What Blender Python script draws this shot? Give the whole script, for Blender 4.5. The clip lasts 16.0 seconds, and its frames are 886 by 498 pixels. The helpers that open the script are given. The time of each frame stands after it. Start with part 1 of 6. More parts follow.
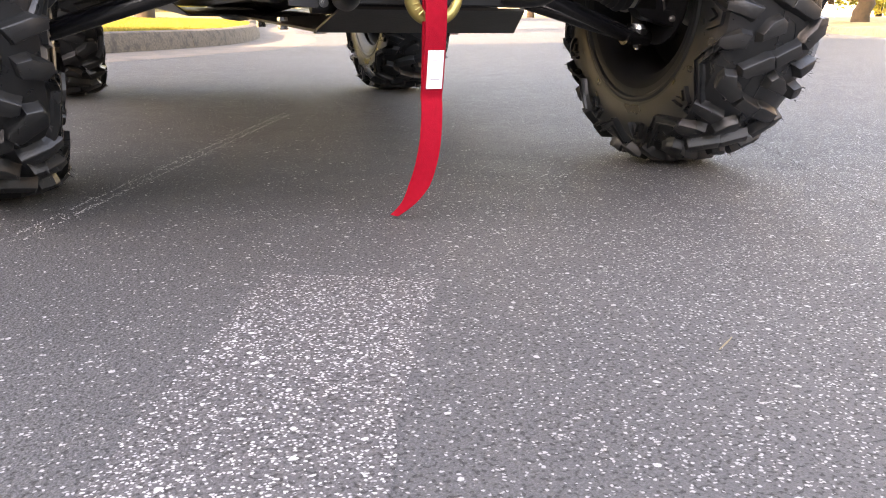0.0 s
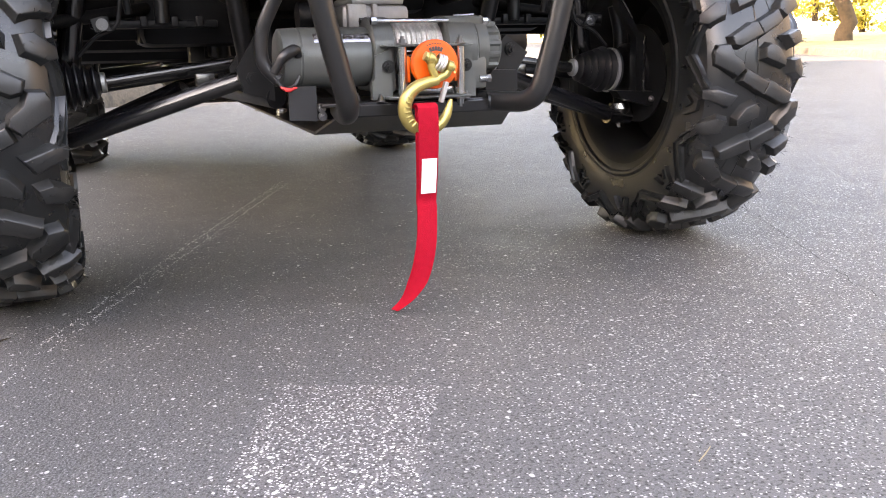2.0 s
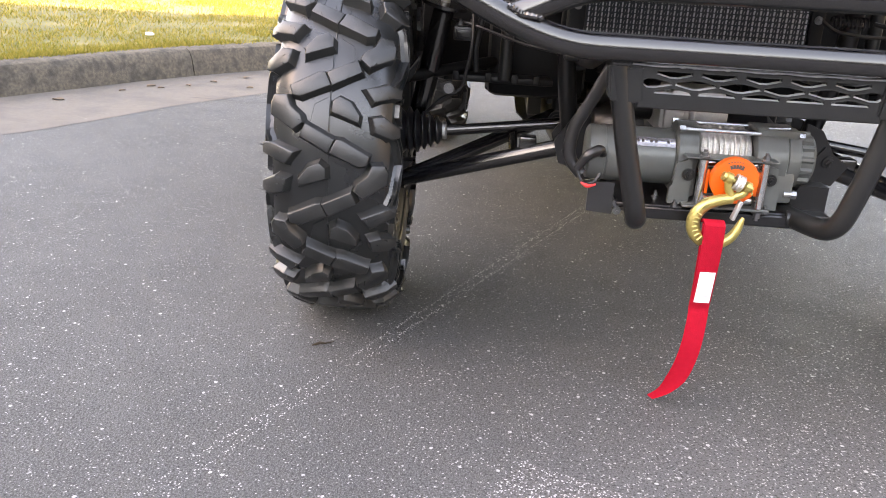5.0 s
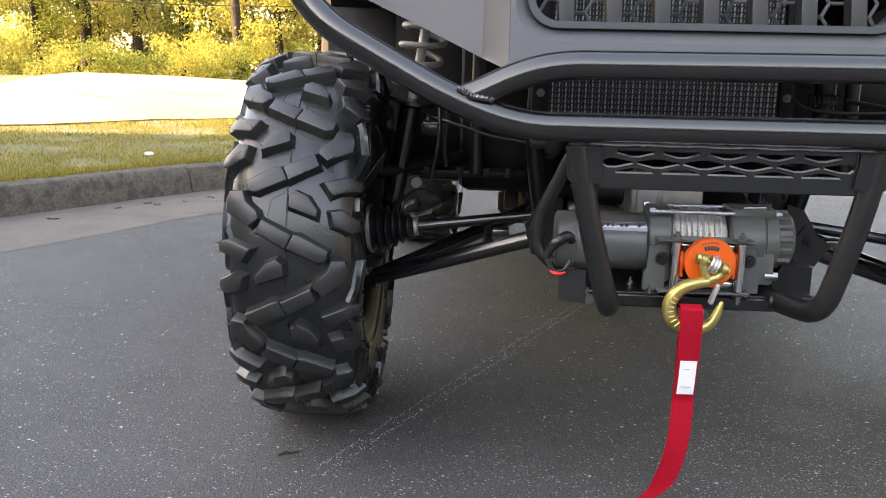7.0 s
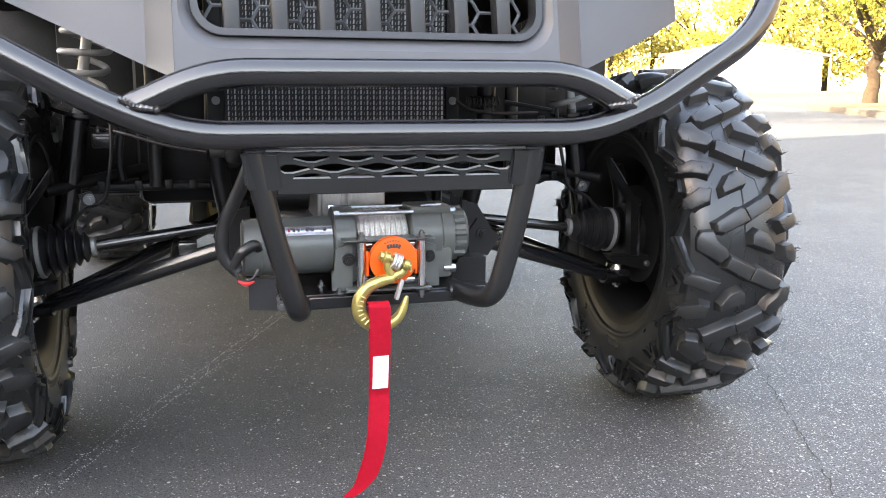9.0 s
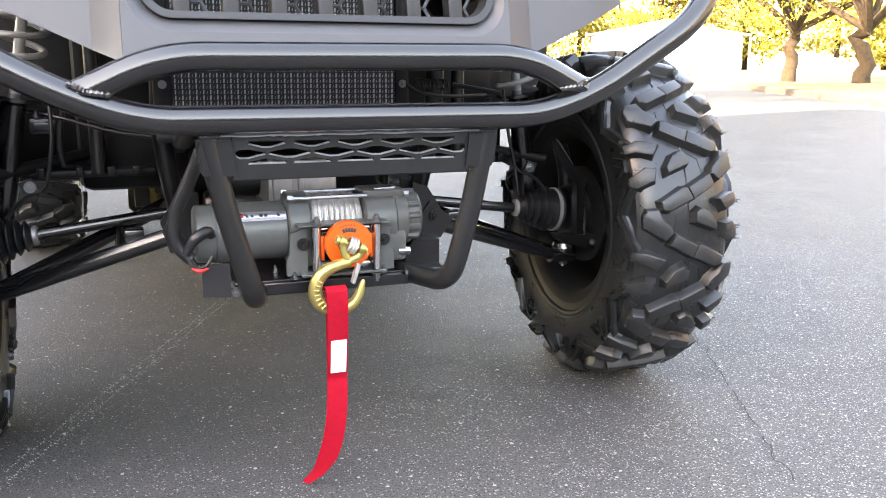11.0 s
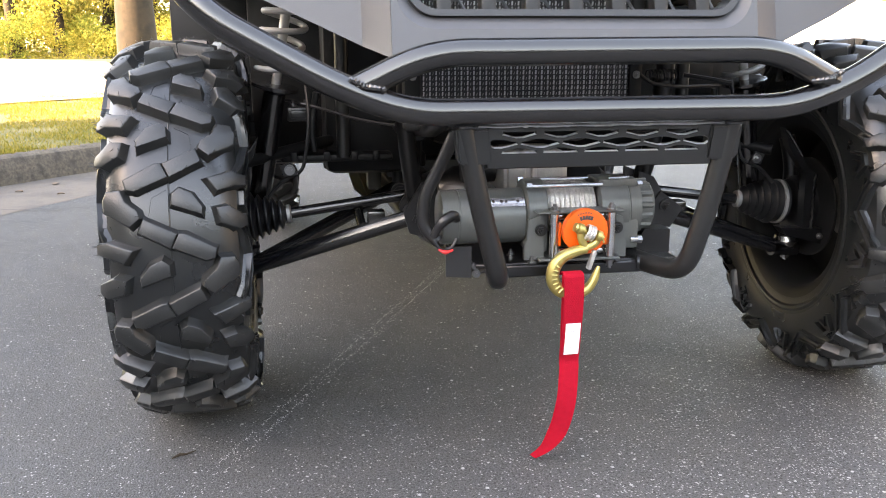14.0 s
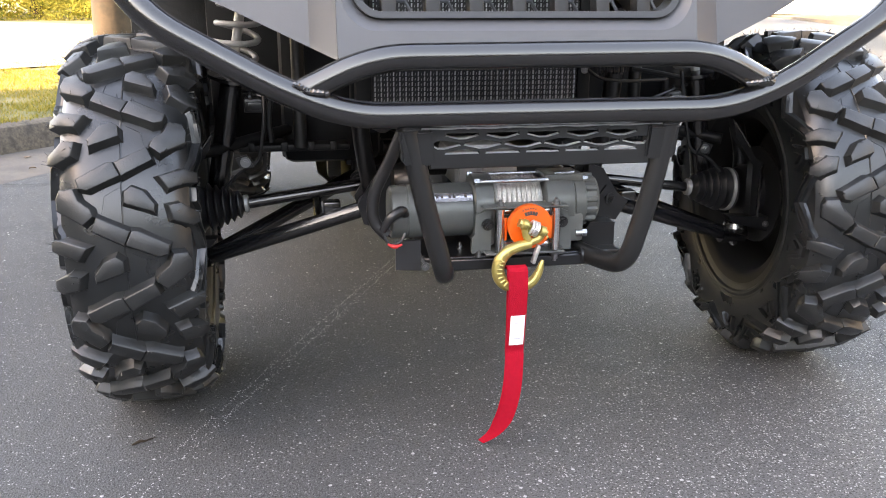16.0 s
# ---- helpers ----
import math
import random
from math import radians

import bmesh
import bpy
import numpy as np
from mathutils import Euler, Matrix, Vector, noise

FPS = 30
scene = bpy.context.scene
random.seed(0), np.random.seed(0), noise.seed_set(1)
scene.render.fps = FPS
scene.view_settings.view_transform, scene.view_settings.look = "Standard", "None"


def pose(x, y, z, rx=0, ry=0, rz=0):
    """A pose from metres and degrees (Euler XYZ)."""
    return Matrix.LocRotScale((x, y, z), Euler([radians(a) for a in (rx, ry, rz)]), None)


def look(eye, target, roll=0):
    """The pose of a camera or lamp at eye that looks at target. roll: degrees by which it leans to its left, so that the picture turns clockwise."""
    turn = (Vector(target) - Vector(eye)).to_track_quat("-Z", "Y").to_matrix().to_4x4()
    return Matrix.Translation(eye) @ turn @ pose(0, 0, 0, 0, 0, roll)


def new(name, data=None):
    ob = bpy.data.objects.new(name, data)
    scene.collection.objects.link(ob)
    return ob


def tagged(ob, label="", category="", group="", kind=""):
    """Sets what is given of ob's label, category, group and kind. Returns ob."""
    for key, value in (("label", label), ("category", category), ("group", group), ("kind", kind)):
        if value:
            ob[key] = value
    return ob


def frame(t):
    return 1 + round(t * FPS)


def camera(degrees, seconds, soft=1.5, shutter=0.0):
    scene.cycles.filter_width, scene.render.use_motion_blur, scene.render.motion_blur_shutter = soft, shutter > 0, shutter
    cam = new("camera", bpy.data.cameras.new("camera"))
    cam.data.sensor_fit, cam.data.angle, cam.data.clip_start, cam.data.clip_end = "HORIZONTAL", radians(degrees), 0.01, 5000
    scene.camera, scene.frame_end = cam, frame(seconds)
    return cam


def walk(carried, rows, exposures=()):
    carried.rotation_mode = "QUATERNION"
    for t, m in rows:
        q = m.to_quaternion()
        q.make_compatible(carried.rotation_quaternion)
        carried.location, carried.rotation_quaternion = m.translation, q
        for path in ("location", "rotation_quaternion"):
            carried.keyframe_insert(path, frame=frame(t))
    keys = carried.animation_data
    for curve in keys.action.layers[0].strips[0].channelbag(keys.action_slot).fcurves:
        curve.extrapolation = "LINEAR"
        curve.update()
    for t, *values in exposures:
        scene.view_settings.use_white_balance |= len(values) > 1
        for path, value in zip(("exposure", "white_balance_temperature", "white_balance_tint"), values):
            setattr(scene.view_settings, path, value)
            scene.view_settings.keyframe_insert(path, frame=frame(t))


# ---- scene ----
cam = camera(54.8, 16.0, soft=1.0)
PATH = [
    (0, (-0.417, -1.037, 0.278), (0.276, 0.761, -0.256), 0.8),
    (0.5, (-0.391, -1.042, 0.225), (0.321, 0.766, -0.251), 1.6),
    (1, (-0.404, -1.039, 0.252), (0.311, 0.77, -0.213), 1.4),
    (1.5, (-0.426, -1.051, 0.312), (0.301, 0.754, -0.15), -0.1),
    (2, (-0.435, -1.078, 0.391), (0.273, 0.731, -0.086), -1.0),
    (2.5, (-0.431, -1.12, 0.531), (0.23, 0.658, -0.102), -3.0),
    (3, (-0.436, -1.138, 0.597), (0.171, 0.628, -0.121), -2.7),
    (3.5, (-0.428, -1.158, 0.645), (-0.066, 0.68, -0.056), -1.8),
    (4, (-0.397, -1.157, 0.656), (-0.296, 0.727, -0.007), 5.5),
    (4.5, (-0.367, -1.157, 0.656), (-0.347, 0.732, -0.003), 5.3),
    (4.7, (-0.36, -1.153, 0.651), (-0.399, 0.733, -0.013), 4.8),
    (6.8, (-0.29, -1.089, 0.601), (-0.432, 0.865, 0.197), 1.3),
    (7, (-0.28, -1.088, 0.6), (-0.409, 0.868, 0.201), 1.3),
    (7.5, (-0.27, -1.084, 0.594), (-0.328, 0.877, 0.209), 1.2),
    (8, (-0.259, -1.093, 0.593), (-0.111, 0.866, 0.217), 1.2),
    (8.5, (-0.25, -1.094, 0.605), (0.124, 0.835, 0.231), 0.6),
    (9, (-0.243, -1.093, 0.604), (0.284, 0.799, 0.224), 0.4),
    (9.2, (-0.237, -1.092, 0.601), (0.34, 0.784, 0.217), 0.7),
    (11.3, (-0.286, -1.09, 0.609), (0.389, 0.744, 0.182), 0.3),
    (11.5, (-0.292, -1.09, 0.609), (0.34, 0.758, 0.179), -0.1),
    (12, (-0.312, -1.096, 0.617), (0.253, 0.774, 0.191), -0.7),
    (12.5, (-0.334, -1.101, 0.619), (0.126, 0.798, 0.192), -1.3),
    (13, (-0.355, -1.101, 0.619), (0.047, 0.81, 0.189), -1.2),
    (13.5, (-0.371, -1.108, 0.623), (-0.014, 0.81, 0.179), -0.5),
    (14, (-0.391, -1.11, 0.624), (-0.087, 0.812, 0.161), -0.2),
    (14.5, (-0.391, -1.126, 0.64), (-0.107, 0.789, 0.14), 0.7),
    (15, (-0.372, -1.129, 0.647), (-0.087, 0.78, 0.123), 1.3),
    (15.5, (-0.338, -1.133, 0.673), (-0.033, 0.767, 0.129), 0.5),
    (16, (-0.341, -1.143, 0.679), (-0.006, 0.752, 0.132), 0.0),
]
EXPOSURES = [(0.0, 4.10, 10400, 29), (1.5, 4.10, 10400, 28), (2.0, 4.40, 10200, 27), (2.5, 4.60, 10200, 27), (3.5, 4.65, 10300, 26), (4.0, 4.78, 10400, 26), (4.5, 4.66, 10500, 26), (7.0, 3.65, 9700, 21), (8.0, 4.04, 9500, 20), (9.0, 4.34, 9300, 20), (11.5, 4.54, 9700, 22), (12.5, 4.24, 9700, 22), (13.5, 4.22, 9900, 22), (14.0, 4.28, 9900, 21), (14.5, 4.30, 9900, 22), (15.0, 4.64, 9900, 22), (15.5, 4.49, 9800, 22), (16.0, 4.19, 9800, 22)]
walk(cam, [(t, look(eye, target, roll)) for t, eye, target, roll in PATH], EXPOSURES)

# ---------------------------------------------------------------- world and light
SUN_DIR = Vector((0.95, 0.31, 0.0)).normalized()   # the way the sunlight travels over the ground
SUN_EL = radians(20.0)
world = bpy.data.worlds.new("sky")
scene.world = world
world.use_nodes = True
wn = world.node_tree.nodes
sky = wn.new("ShaderNodeTexSky")
sky.sky_type = "NISHITA"
sky.sun_disc = False
sky.sun_elevation = SUN_EL
sky.sun_rotation = math.atan2(-SUN_DIR.x, -SUN_DIR.y)
sky.air_density, sky.dust_density, sky.ozone_density = 1.0, 1.2, 1.0
world.node_tree.links.new(sky.outputs[0], wn["Background"].inputs[0])
wn["Background"].inputs[1].default_value = 0.15
sun_data = bpy.data.lights.new("sun", "SUN")
sun_data.energy, sun_data.angle, sun_data.color = 2.9, radians(0.6), (1.0, 0.92, 0.80)
sun = new("sun", sun_data)
travel = Vector((SUN_DIR.x * math.cos(SUN_EL), SUN_DIR.y * math.cos(SUN_EL), -math.sin(SUN_EL)))
sun.matrix_world = look((0, 0, 30), Vector((0, 0, 30)) + travel)


# ---------------------------------------------------------------- materials
def mat(name, color, rough=0.5, metal=0.0, var=0.0, scale=40.0, bump=0.0, bump_scale=None, spec=0.5, rough_var=0.0, coat=0.0, stain=None, stain_amount=0.0, stain_scale=4.0):
    """A principled material with grain at one scale, stains at another, and fine relief."""
    m = bpy.data.materials.new(name)
    m.use_nodes = True
    nt = m.node_tree
    n, l = nt.nodes, nt.links
    p = n["Principled BSDF"]
    p.inputs["Roughness"].default_value = rough
    p.inputs["Metallic"].default_value = metal
    p.inputs["Specular IOR Level"].default_value = spec
    p.inputs["Coat Weight"].default_value = coat
    tc = n.new("ShaderNodeTexCoord")
    last = None
    col = (*color, 1.0)
    p.inputs["Base Color"].default_value = col
    if var > 0:
        nz = n.new("ShaderNodeTexNoise")
        nz.inputs["Scale"].default_value, nz.inputs["Detail"].default_value = scale, 6.0
        l.new(tc.outputs["Object"], nz.inputs["Vector"])
        mx = n.new("ShaderNodeMix")
        mx.data_type = "RGBA"
        mx.inputs[6].default_value = tuple(c * (1 - var) for c in color) + (1.0,)
        mx.inputs[7].default_value = tuple(min(1.0, c * (1 + var)) for c in color) + (1.0,)
        l.new(nz.outputs["Fac"], mx.inputs[0])
        last = mx.outputs[2]
        if rough_var > 0:
            mr = n.new("ShaderNodeMapRange")
            mr.inputs[3].default_value, mr.inputs[4].default_value = max(0.02, rough - rough_var), min(1.0, rough + rough_var)
            l.new(nz.outputs["Fac"], mr.inputs[0])
            l.new(mr.outputs[0], p.inputs["Roughness"])
    if stain is not None:
        nz2 = n.new("ShaderNodeTexNoise")
        nz2.inputs["Scale"].default_value, nz2.inputs["Detail"].default_value = stain_scale, 8.0
        l.new(tc.outputs["Object"], nz2.inputs["Vector"])
        ramp = n.new("ShaderNodeMapRange")
        ramp.inputs[1].default_value, ramp.inputs[2].default_value, ramp.inputs[4].default_value = 0.48, 0.68, stain_amount
        l.new(nz2.outputs["Fac"], ramp.inputs[0])
        mx2 = n.new("ShaderNodeMix")
        mx2.data_type = "RGBA"
        mx2.inputs[6].default_value = col
        if last is not None:
            l.new(last, mx2.inputs[6])
        mx2.inputs[7].default_value = (*stain, 1.0)
        l.new(ramp.outputs[0], mx2.inputs[0])
        last = mx2.outputs[2]
    if last is not None:
        l.new(last, p.inputs["Base Color"])
    if bump > 0:
        nb = n.new("ShaderNodeTexNoise")
        nb.inputs["Scale"].default_value, nb.inputs["Detail"].default_value = bump_scale or scale * 3, 4.0
        l.new(tc.outputs["Object"], nb.inputs["Vector"])
        b = n.new("ShaderNodeBump")
        b.inputs["Strength"].default_value, b.inputs["Distance"].default_value = bump, 0.002
        l.new(nb.outputs["Fac"], b.inputs["Height"])
        l.new(b.outputs[0], p.inputs["Normal"])
    return m


def asphalt_material(name, base, stone_light, rough, worn):
    """Asphalt: dark binder, pale aggregate of two sizes, stonier and painted brighter along the paving."""
    m = bpy.data.materials.new(name)
    m.use_nodes = True
    nt = m.node_tree
    n, l = nt.nodes, nt.links
    p = n["Principled BSDF"]
    tc = n.new("ShaderNodeTexCoord")

    def ramp(src, lo, hi, a=0.0, b=1.0):
        r = n.new("ShaderNodeMapRange")
        r.inputs[1].default_value, r.inputs[2].default_value, r.inputs[3].default_value, r.inputs[4].default_value = lo, hi, a, b
        l.new(src, r.inputs[0])
        return r.outputs[0]

    def noise_tex(scale, detail=5.0):
        z = n.new("ShaderNodeTexNoise")
        z.inputs["Scale"].default_value, z.inputs["Detail"].default_value = scale, detail
        l.new(tc.outputs["Object"], z.inputs["Vector"])
        return z.outputs["Fac"]

    def math2(op, a, b):
        q = n.new("ShaderNodeMath")
        q.operation = op
        for k, v in enumerate((a, b)):
            if isinstance(v, float):
                q.inputs[k].default_value = v
            else:
                l.new(v, q.inputs[k])
        return q.outputs[0]

    def mix(f, a, b):
        q = n.new("ShaderNodeMix")
        q.data_type = "RGBA"
        for k, v in ((0, f), (6, a), (7, b)):
            if isinstance(v, tuple):
                q.inputs[k].default_value = (*v, 1.0)
            else:
                l.new(v, q.inputs[k])
        return q.outputs[2]

    # coordinates bent by a fine noise, so that the stones are angular and uneven
    bend = n.new("ShaderNodeTexNoise")
    bend.inputs["Scale"].default_value, bend.inputs["Detail"].default_value = 260.0, 2.0
    l.new(tc.outputs["Object"], bend.inputs["Vector"])
    warp = n.new("ShaderNodeVectorMath")
    warp.operation = "MULTIPLY_ADD"
    warp.inputs[1].default_value = (0.0042, 0.0042, 0.0)
    l.new(bend.outputs["Color"], warp.inputs[0])
    l.new(tc.outputs["Object"], warp.inputs[2])
    big = n.new("ShaderNodeTexVoronoi")
    big.inputs["Scale"].default_value = 120.0
    l.new(warp.outputs[0], big.inputs["Vector"])
    pick = n.new("ShaderNodeSeparateColor")
    l.new(big.outputs["Color"], pick.inputs[0])
    stains, blotch = noise_tex(1.3), noise_tex(9.0)
    sep = n.new("ShaderNodeSeparateXYZ")
    l.new(tc.outputs["Object"], sep.inputs[0])
    # the surface is open and stony ahead of the vehicle and to its side, smooth where it is sealed; the same mask
    # carries painted brightness
    along = math2("ADD", math2("MULTIPLY", sep.outputs[0], 0.75), math2("MULTIPLY", sep.outputs[1], -0.85))
    stony_bright = ramp(math2("ADD", along, math2("MULTIPLY", math2("SUBTRACT", noise_tex(2.6), 0.5), 0.9)), -0.35, 0.45)
    chips = n.new("ShaderNodeTexVoronoi")
    chips.inputs["Scale"].default_value = 320.0
    l.new(warp.outputs[0], chips.inputs["Vector"])
    pick2 = n.new("ShaderNodeSeparateColor")
    l.new(chips.outputs["Color"], pick2.inputs[0])
    flake = noise_tex(330.0, 2.0)
    clump = math2("ADD", math2("MULTIPLY", blotch, 0.4), math2("MULTIPLY", noise_tex(60.0, 2.0), 0.6))
    thr = math2("SUBTRACT", ramp(clump, 0.38, 0.62, 1.02 - worn, 0.90 - worn), math2("MULTIPLY", stony_bright, 0.22))
    size = math2("SUBTRACT", chips.outputs["Distance"], math2("MULTIPLY", pick2.outputs[0], 0.22))
    is_flake = math2("MULTIPLY", math2("GREATER_THAN", pick2.outputs[1], thr), ramp(size, 0.38, 0.16))
    big_thr = math2("SUBTRACT", 0.992 - worn * 0.1, math2("MULTIPLY", stony_bright, 0.014))
    is_big = math2("MULTIPLY", math2("GREATER_THAN", pick.outputs[0], big_thr), ramp(big.outputs["Distance"], 0.40, 0.30))
    ground_c = mix(ramp(stains, 0.35, 0.7), tuple(c * 0.82 for c in base), tuple(c * 1.22 for c in base))
    ground_c = mix(ramp(noise_tex(470.0, 2.0), 0.48, 0.62), ground_c, tuple(c * 2.05 for c in base))
    # binder lightened in that region too, standing in for brighter light on the road
    ground_c = mix(math2("MULTIPLY", stony_bright, 0.55), ground_c, tuple(c * 1.85 for c in base))
    pits = noise_tex(240.0, 3.0)
    ground_c = mix(ramp(pits, 0.53, 0.63), ground_c, tuple(c * 0.62 for c in base))
    c1 = mix(is_flake, ground_c, stone_light)
    c2 = mix(is_big, c1, tuple(min(1.0, c * 1.15) for c in stone_light))
    l.new(c2, p.inputs["Base Color"])
    rg = math2("SUBTRACT", ramp(blotch, 0.3, 0.7, rough - 0.05, rough + 0.07), math2("MULTIPLY", is_flake, 0.20))
    l.new(rg, p.inputs["Roughness"])
    p.inputs["Specular IOR Level"].default_value = 0.24
    b1 = n.new("ShaderNodeBump")
    b1.inputs["Strength"].default_value, b1.inputs["Distance"].default_value = 0.85, 0.0030
    l.new(pits, b1.inputs["Height"])
    b1.invert = True
    b2 = n.new("ShaderNodeBump")
    b2.inputs["Strength"].default_value, b2.inputs["Distance"].default_value = 0.60, 0.0030
    l.new(flake, b2.inputs["Height"])
    l.new(b1.outputs[0], b2.inputs["Normal"])
    l.new(b2.outputs[0], p.inputs["Normal"])
    return m


def leaf_material(name, color, color2, light=0.45):
    m = bpy.data.materials.new(name)
    m.use_nodes = True
    nt = m.node_tree
    n, l = nt.nodes, nt.links
    n.remove(n["Principled BSDF"])
    geo = n.new("ShaderNodeNewGeometry")
    mx = n.new("ShaderNodeMix")
    mx.data_type = "RGBA"
    mx.inputs[6].default_value, mx.inputs[7].default_value = (*color, 1), (*color2, 1)
    l.new(geo.outputs["Random Per Island"], mx.inputs[0])
    d, t, s = n.new("ShaderNodeBsdfDiffuse"), n.new("ShaderNodeBsdfTranslucent"), n.new("ShaderNodeMixShader")
    s.inputs[0].default_value = light
    l.new(mx.outputs[2], d.inputs[0])
    l.new(mx.outputs[2], t.inputs[0])
    l.new(d.outputs[0], s.inputs[1])
    l.new(t.outputs[0], s.inputs[2])
    l.new(s.outputs[0], n["Material Output"].inputs[0])
    return m


M_ASPHALT = asphalt_material("asphalt", (0.0515, 0.0520, 0.0520), (0.295, 0.290, 0.283), 0.72, 0.03)
M_PAINTLINE = asphalt_material("worn_paint_on_asphalt", (0.055, 0.054, 0.054), (0.375, 0.369, 0.362), 0.72, 0.36)
M_GUTTER = mat("gutter_concrete", (0.092, 0.076, 0.063), 0.85, var=0.25, scale=60, bump=0.4, bump_scale=300, stain=(0.052, 0.046, 0.041), stain_amount=0.85, stain_scale=4.5)
M_KERB = mat("kerb_concrete", (0.072, 0.058, 0.043), 0.95, var=0.9, scale=75, bump=1.0, bump_scale=260, stain=(0.026, 0.023, 0.018), stain_amount=0.9, stain_scale=17)
M_SOIL = mat("lawn_soil", (0.088, 0.082, 0.025), 0.95, var=0.45, scale=9, bump=0.6, bump_scale=80, stain=(0.16, 0.13, 0.05), stain_amount=0.8, stain_scale=3.0)
M_GRASS = leaf_material("grass_blades", (0.120, 0.128, 0.024), (0.31, 0.235, 0.062), 0.35)
M_LEAF_Y = leaf_material("leaves_yellow_green", (0.18, 0.195, 0.045), (0.43, 0.36, 0.090), 0.5)
M_LEAF_G = leaf_material("leaves_green", (0.085, 0.120, 0.030), (0.25, 0.25, 0.060), 0.5)
M_LEAF_P = leaf_material("pine_needles", (0.15, 0.16, 0.045), (0.34, 0.28, 0.080), 0.4)
M_BARK = mat("bark", (0.026, 0.017, 0.009), 0.95, var=0.5, scale=14, bump=1.0, bump_scale=30, stain=(0.010, 0.007, 0.004), stain_amount=0.8, stain_scale=8)
M_BOLT = mat("zinc_bolt", (0.26, 0.26, 0.26), 0.28, metal=1.0, var=0.2, scale=80)
M_DRYLEAF = mat("dry_leaf", (0.13, 0.085, 0.052), 0.9, var=0.4, scale=60)
M_TUBE = mat("black_powder_coat", (0.008, 0.008, 0.009), 0.15, var=0.25, scale=35, bump=0.10, bump_scale=700, spec=1.0, rough_var=0.04, coat=0.15)
M_TUBE.node_tree.nodes["Principled BSDF"].inputs["Specular Tint"].default_value = (1.0, 0.965, 0.90, 1.0)
M_FRAME = mat("black_frame_paint", (0.0065, 0.0065, 0.0070), 0.30, var=0.3, scale=30, bump=0.1, bump_scale=400, spec=0.55)
M_WELD = mat("weld_bead", (0.10, 0.10, 0.10), 0.22, metal=0.8, var=0.3, scale=90)
# bright steel of the welds, also the painted highlights on the plate's openings
M_WELD_GLINT = mat("weld_and_glint_steel", (0.62, 0.62, 0.61), 0.34, metal=0.85, var=0.25, scale=120)
M_LEG = mat("satin_black_paint", (0.0100, 0.0104, 0.0106), 0.30, var=0.25, scale=35, bump=0.12, bump_scale=600, spec=0.6, rough_var=0.05)
M_PANEL = mat("grey_moulded_plastic", (0.070, 0.072, 0.077), 0.48, var=0.08, scale=20, bump=0.12, bump_scale=900, rough_var=0.04)
M_GRILLE = mat("grille_plastic", (0.018, 0.0185, 0.020), 0.42, var=0.15, scale=30, bump=0.1, bump_scale=500)
M_MESH = mat("grille_mesh_paint", (0.10, 0.103, 0.108), 0.45, var=0.2, scale=60)
M_BLACKPL = mat("black_plastic", (0.0050, 0.0050, 0.0052), 0.48, var=0.3, scale=40, bump=0.2, bump_scale=300, spec=0.28)
# carcass colour kept below the tread blocks' to paint shade into the gaps
M_RUBBER = mat("tyre_rubber", (0.0095, 0.0106, 0.0110), 0.29, var=0.35, scale=22, bump=0.08, bump_scale=420, rough_var=0.08, spec=0.65, stain=(0.026, 0.027, 0.026), stain_amount=0.40, stain_scale=9)
M_LUG = mat("tread_block_rubber", (0.0135, 0.0146, 0.0146), 0.42, var=0.35, scale=30, bump=0.16, bump_scale=330, rough_var=0.09, spec=0.62, stain=(0.036, 0.036, 0.034), stain_amount=0.50, stain_scale=14)
M_BEAD = mat("matte_bead_rubber", (0.0110, 0.0122, 0.0126), 0.46, var=0.3, scale=30, bump=0.2, bump_scale=300, spec=0.55)
M_HOSE = mat("hose_rubber", (0.014, 0.014, 0.015), 0.30, var=0.3, scale=60, bump=0.2, bump_scale=200)
M_WINCH = mat("winch_grey_paint", (0.110, 0.118, 0.112), 0.34, metal=0.25, var=0.15, scale=60, bump=0.15, bump_scale=600)
M_SKID = mat("scuffed_skid_plate", (0.055, 0.050, 0.043), 0.36, metal=0.3, var=0.35, scale=25, bump=0.15, bump_scale=200, stain=(0.030, 0.028, 0.024), stain_amount=0.7, stain_scale=8)
M_STEEL = mat("bright_steel", (0.66, 0.66, 0.65), 0.22, metal=1.0, var=0.06, scale=30)
M_ALU = mat("cast_aluminium", (0.42, 0.41, 0.39), 0.5, metal=0.6, var=0.2, scale=50, bump=0.3, bump_scale=300)
M_CABLE = mat("steel_wire_rope", (0.68, 0.67, 0.65), 0.35, metal=0.9, var=0.4, scale=300, bump=0.6, bump_scale=900)
M_ZINC = mat("yellow_zinc", (0.47, 0.37, 0.125), 0.31, metal=0.7, var=0.25, scale=45, bump=0.15, bump_scale=300, rough_var=0.08)
M_ORANGE = mat("orange_rubber", (0.88, 0.115, 0.008), 0.42, var=0.06, scale=40)
M_RED = mat("red_webbing", (0.36, 0.006, 0.018), 0.8, spec=0.12, var=0.18, scale=160, bump=0.5, bump_scale=700)
M_REDPL = mat("red_plastic", (0.65, 0.03, 0.03), 0.4)
M_WHITE = mat("white_label", (0.80, 0.80, 0.80), 0.6, var=0.04, scale=60)
M_PRINT = mat("dark_print", (0.05, 0.04, 0.04), 0.6)
M_CHROME = mat("label_foil", (0.55, 0.52, 0.52), 0.20, metal=0.9, var=0.1, scale=60)
M_SPRING = mat("spring_grey_paint", (0.24, 0.24, 0.235), 0.42, var=0.12, scale=60)
M_FIN = mat("radiator_fin", (0.50, 0.50, 0.50), 0.4, metal=0.4, var=0.2, scale=120)
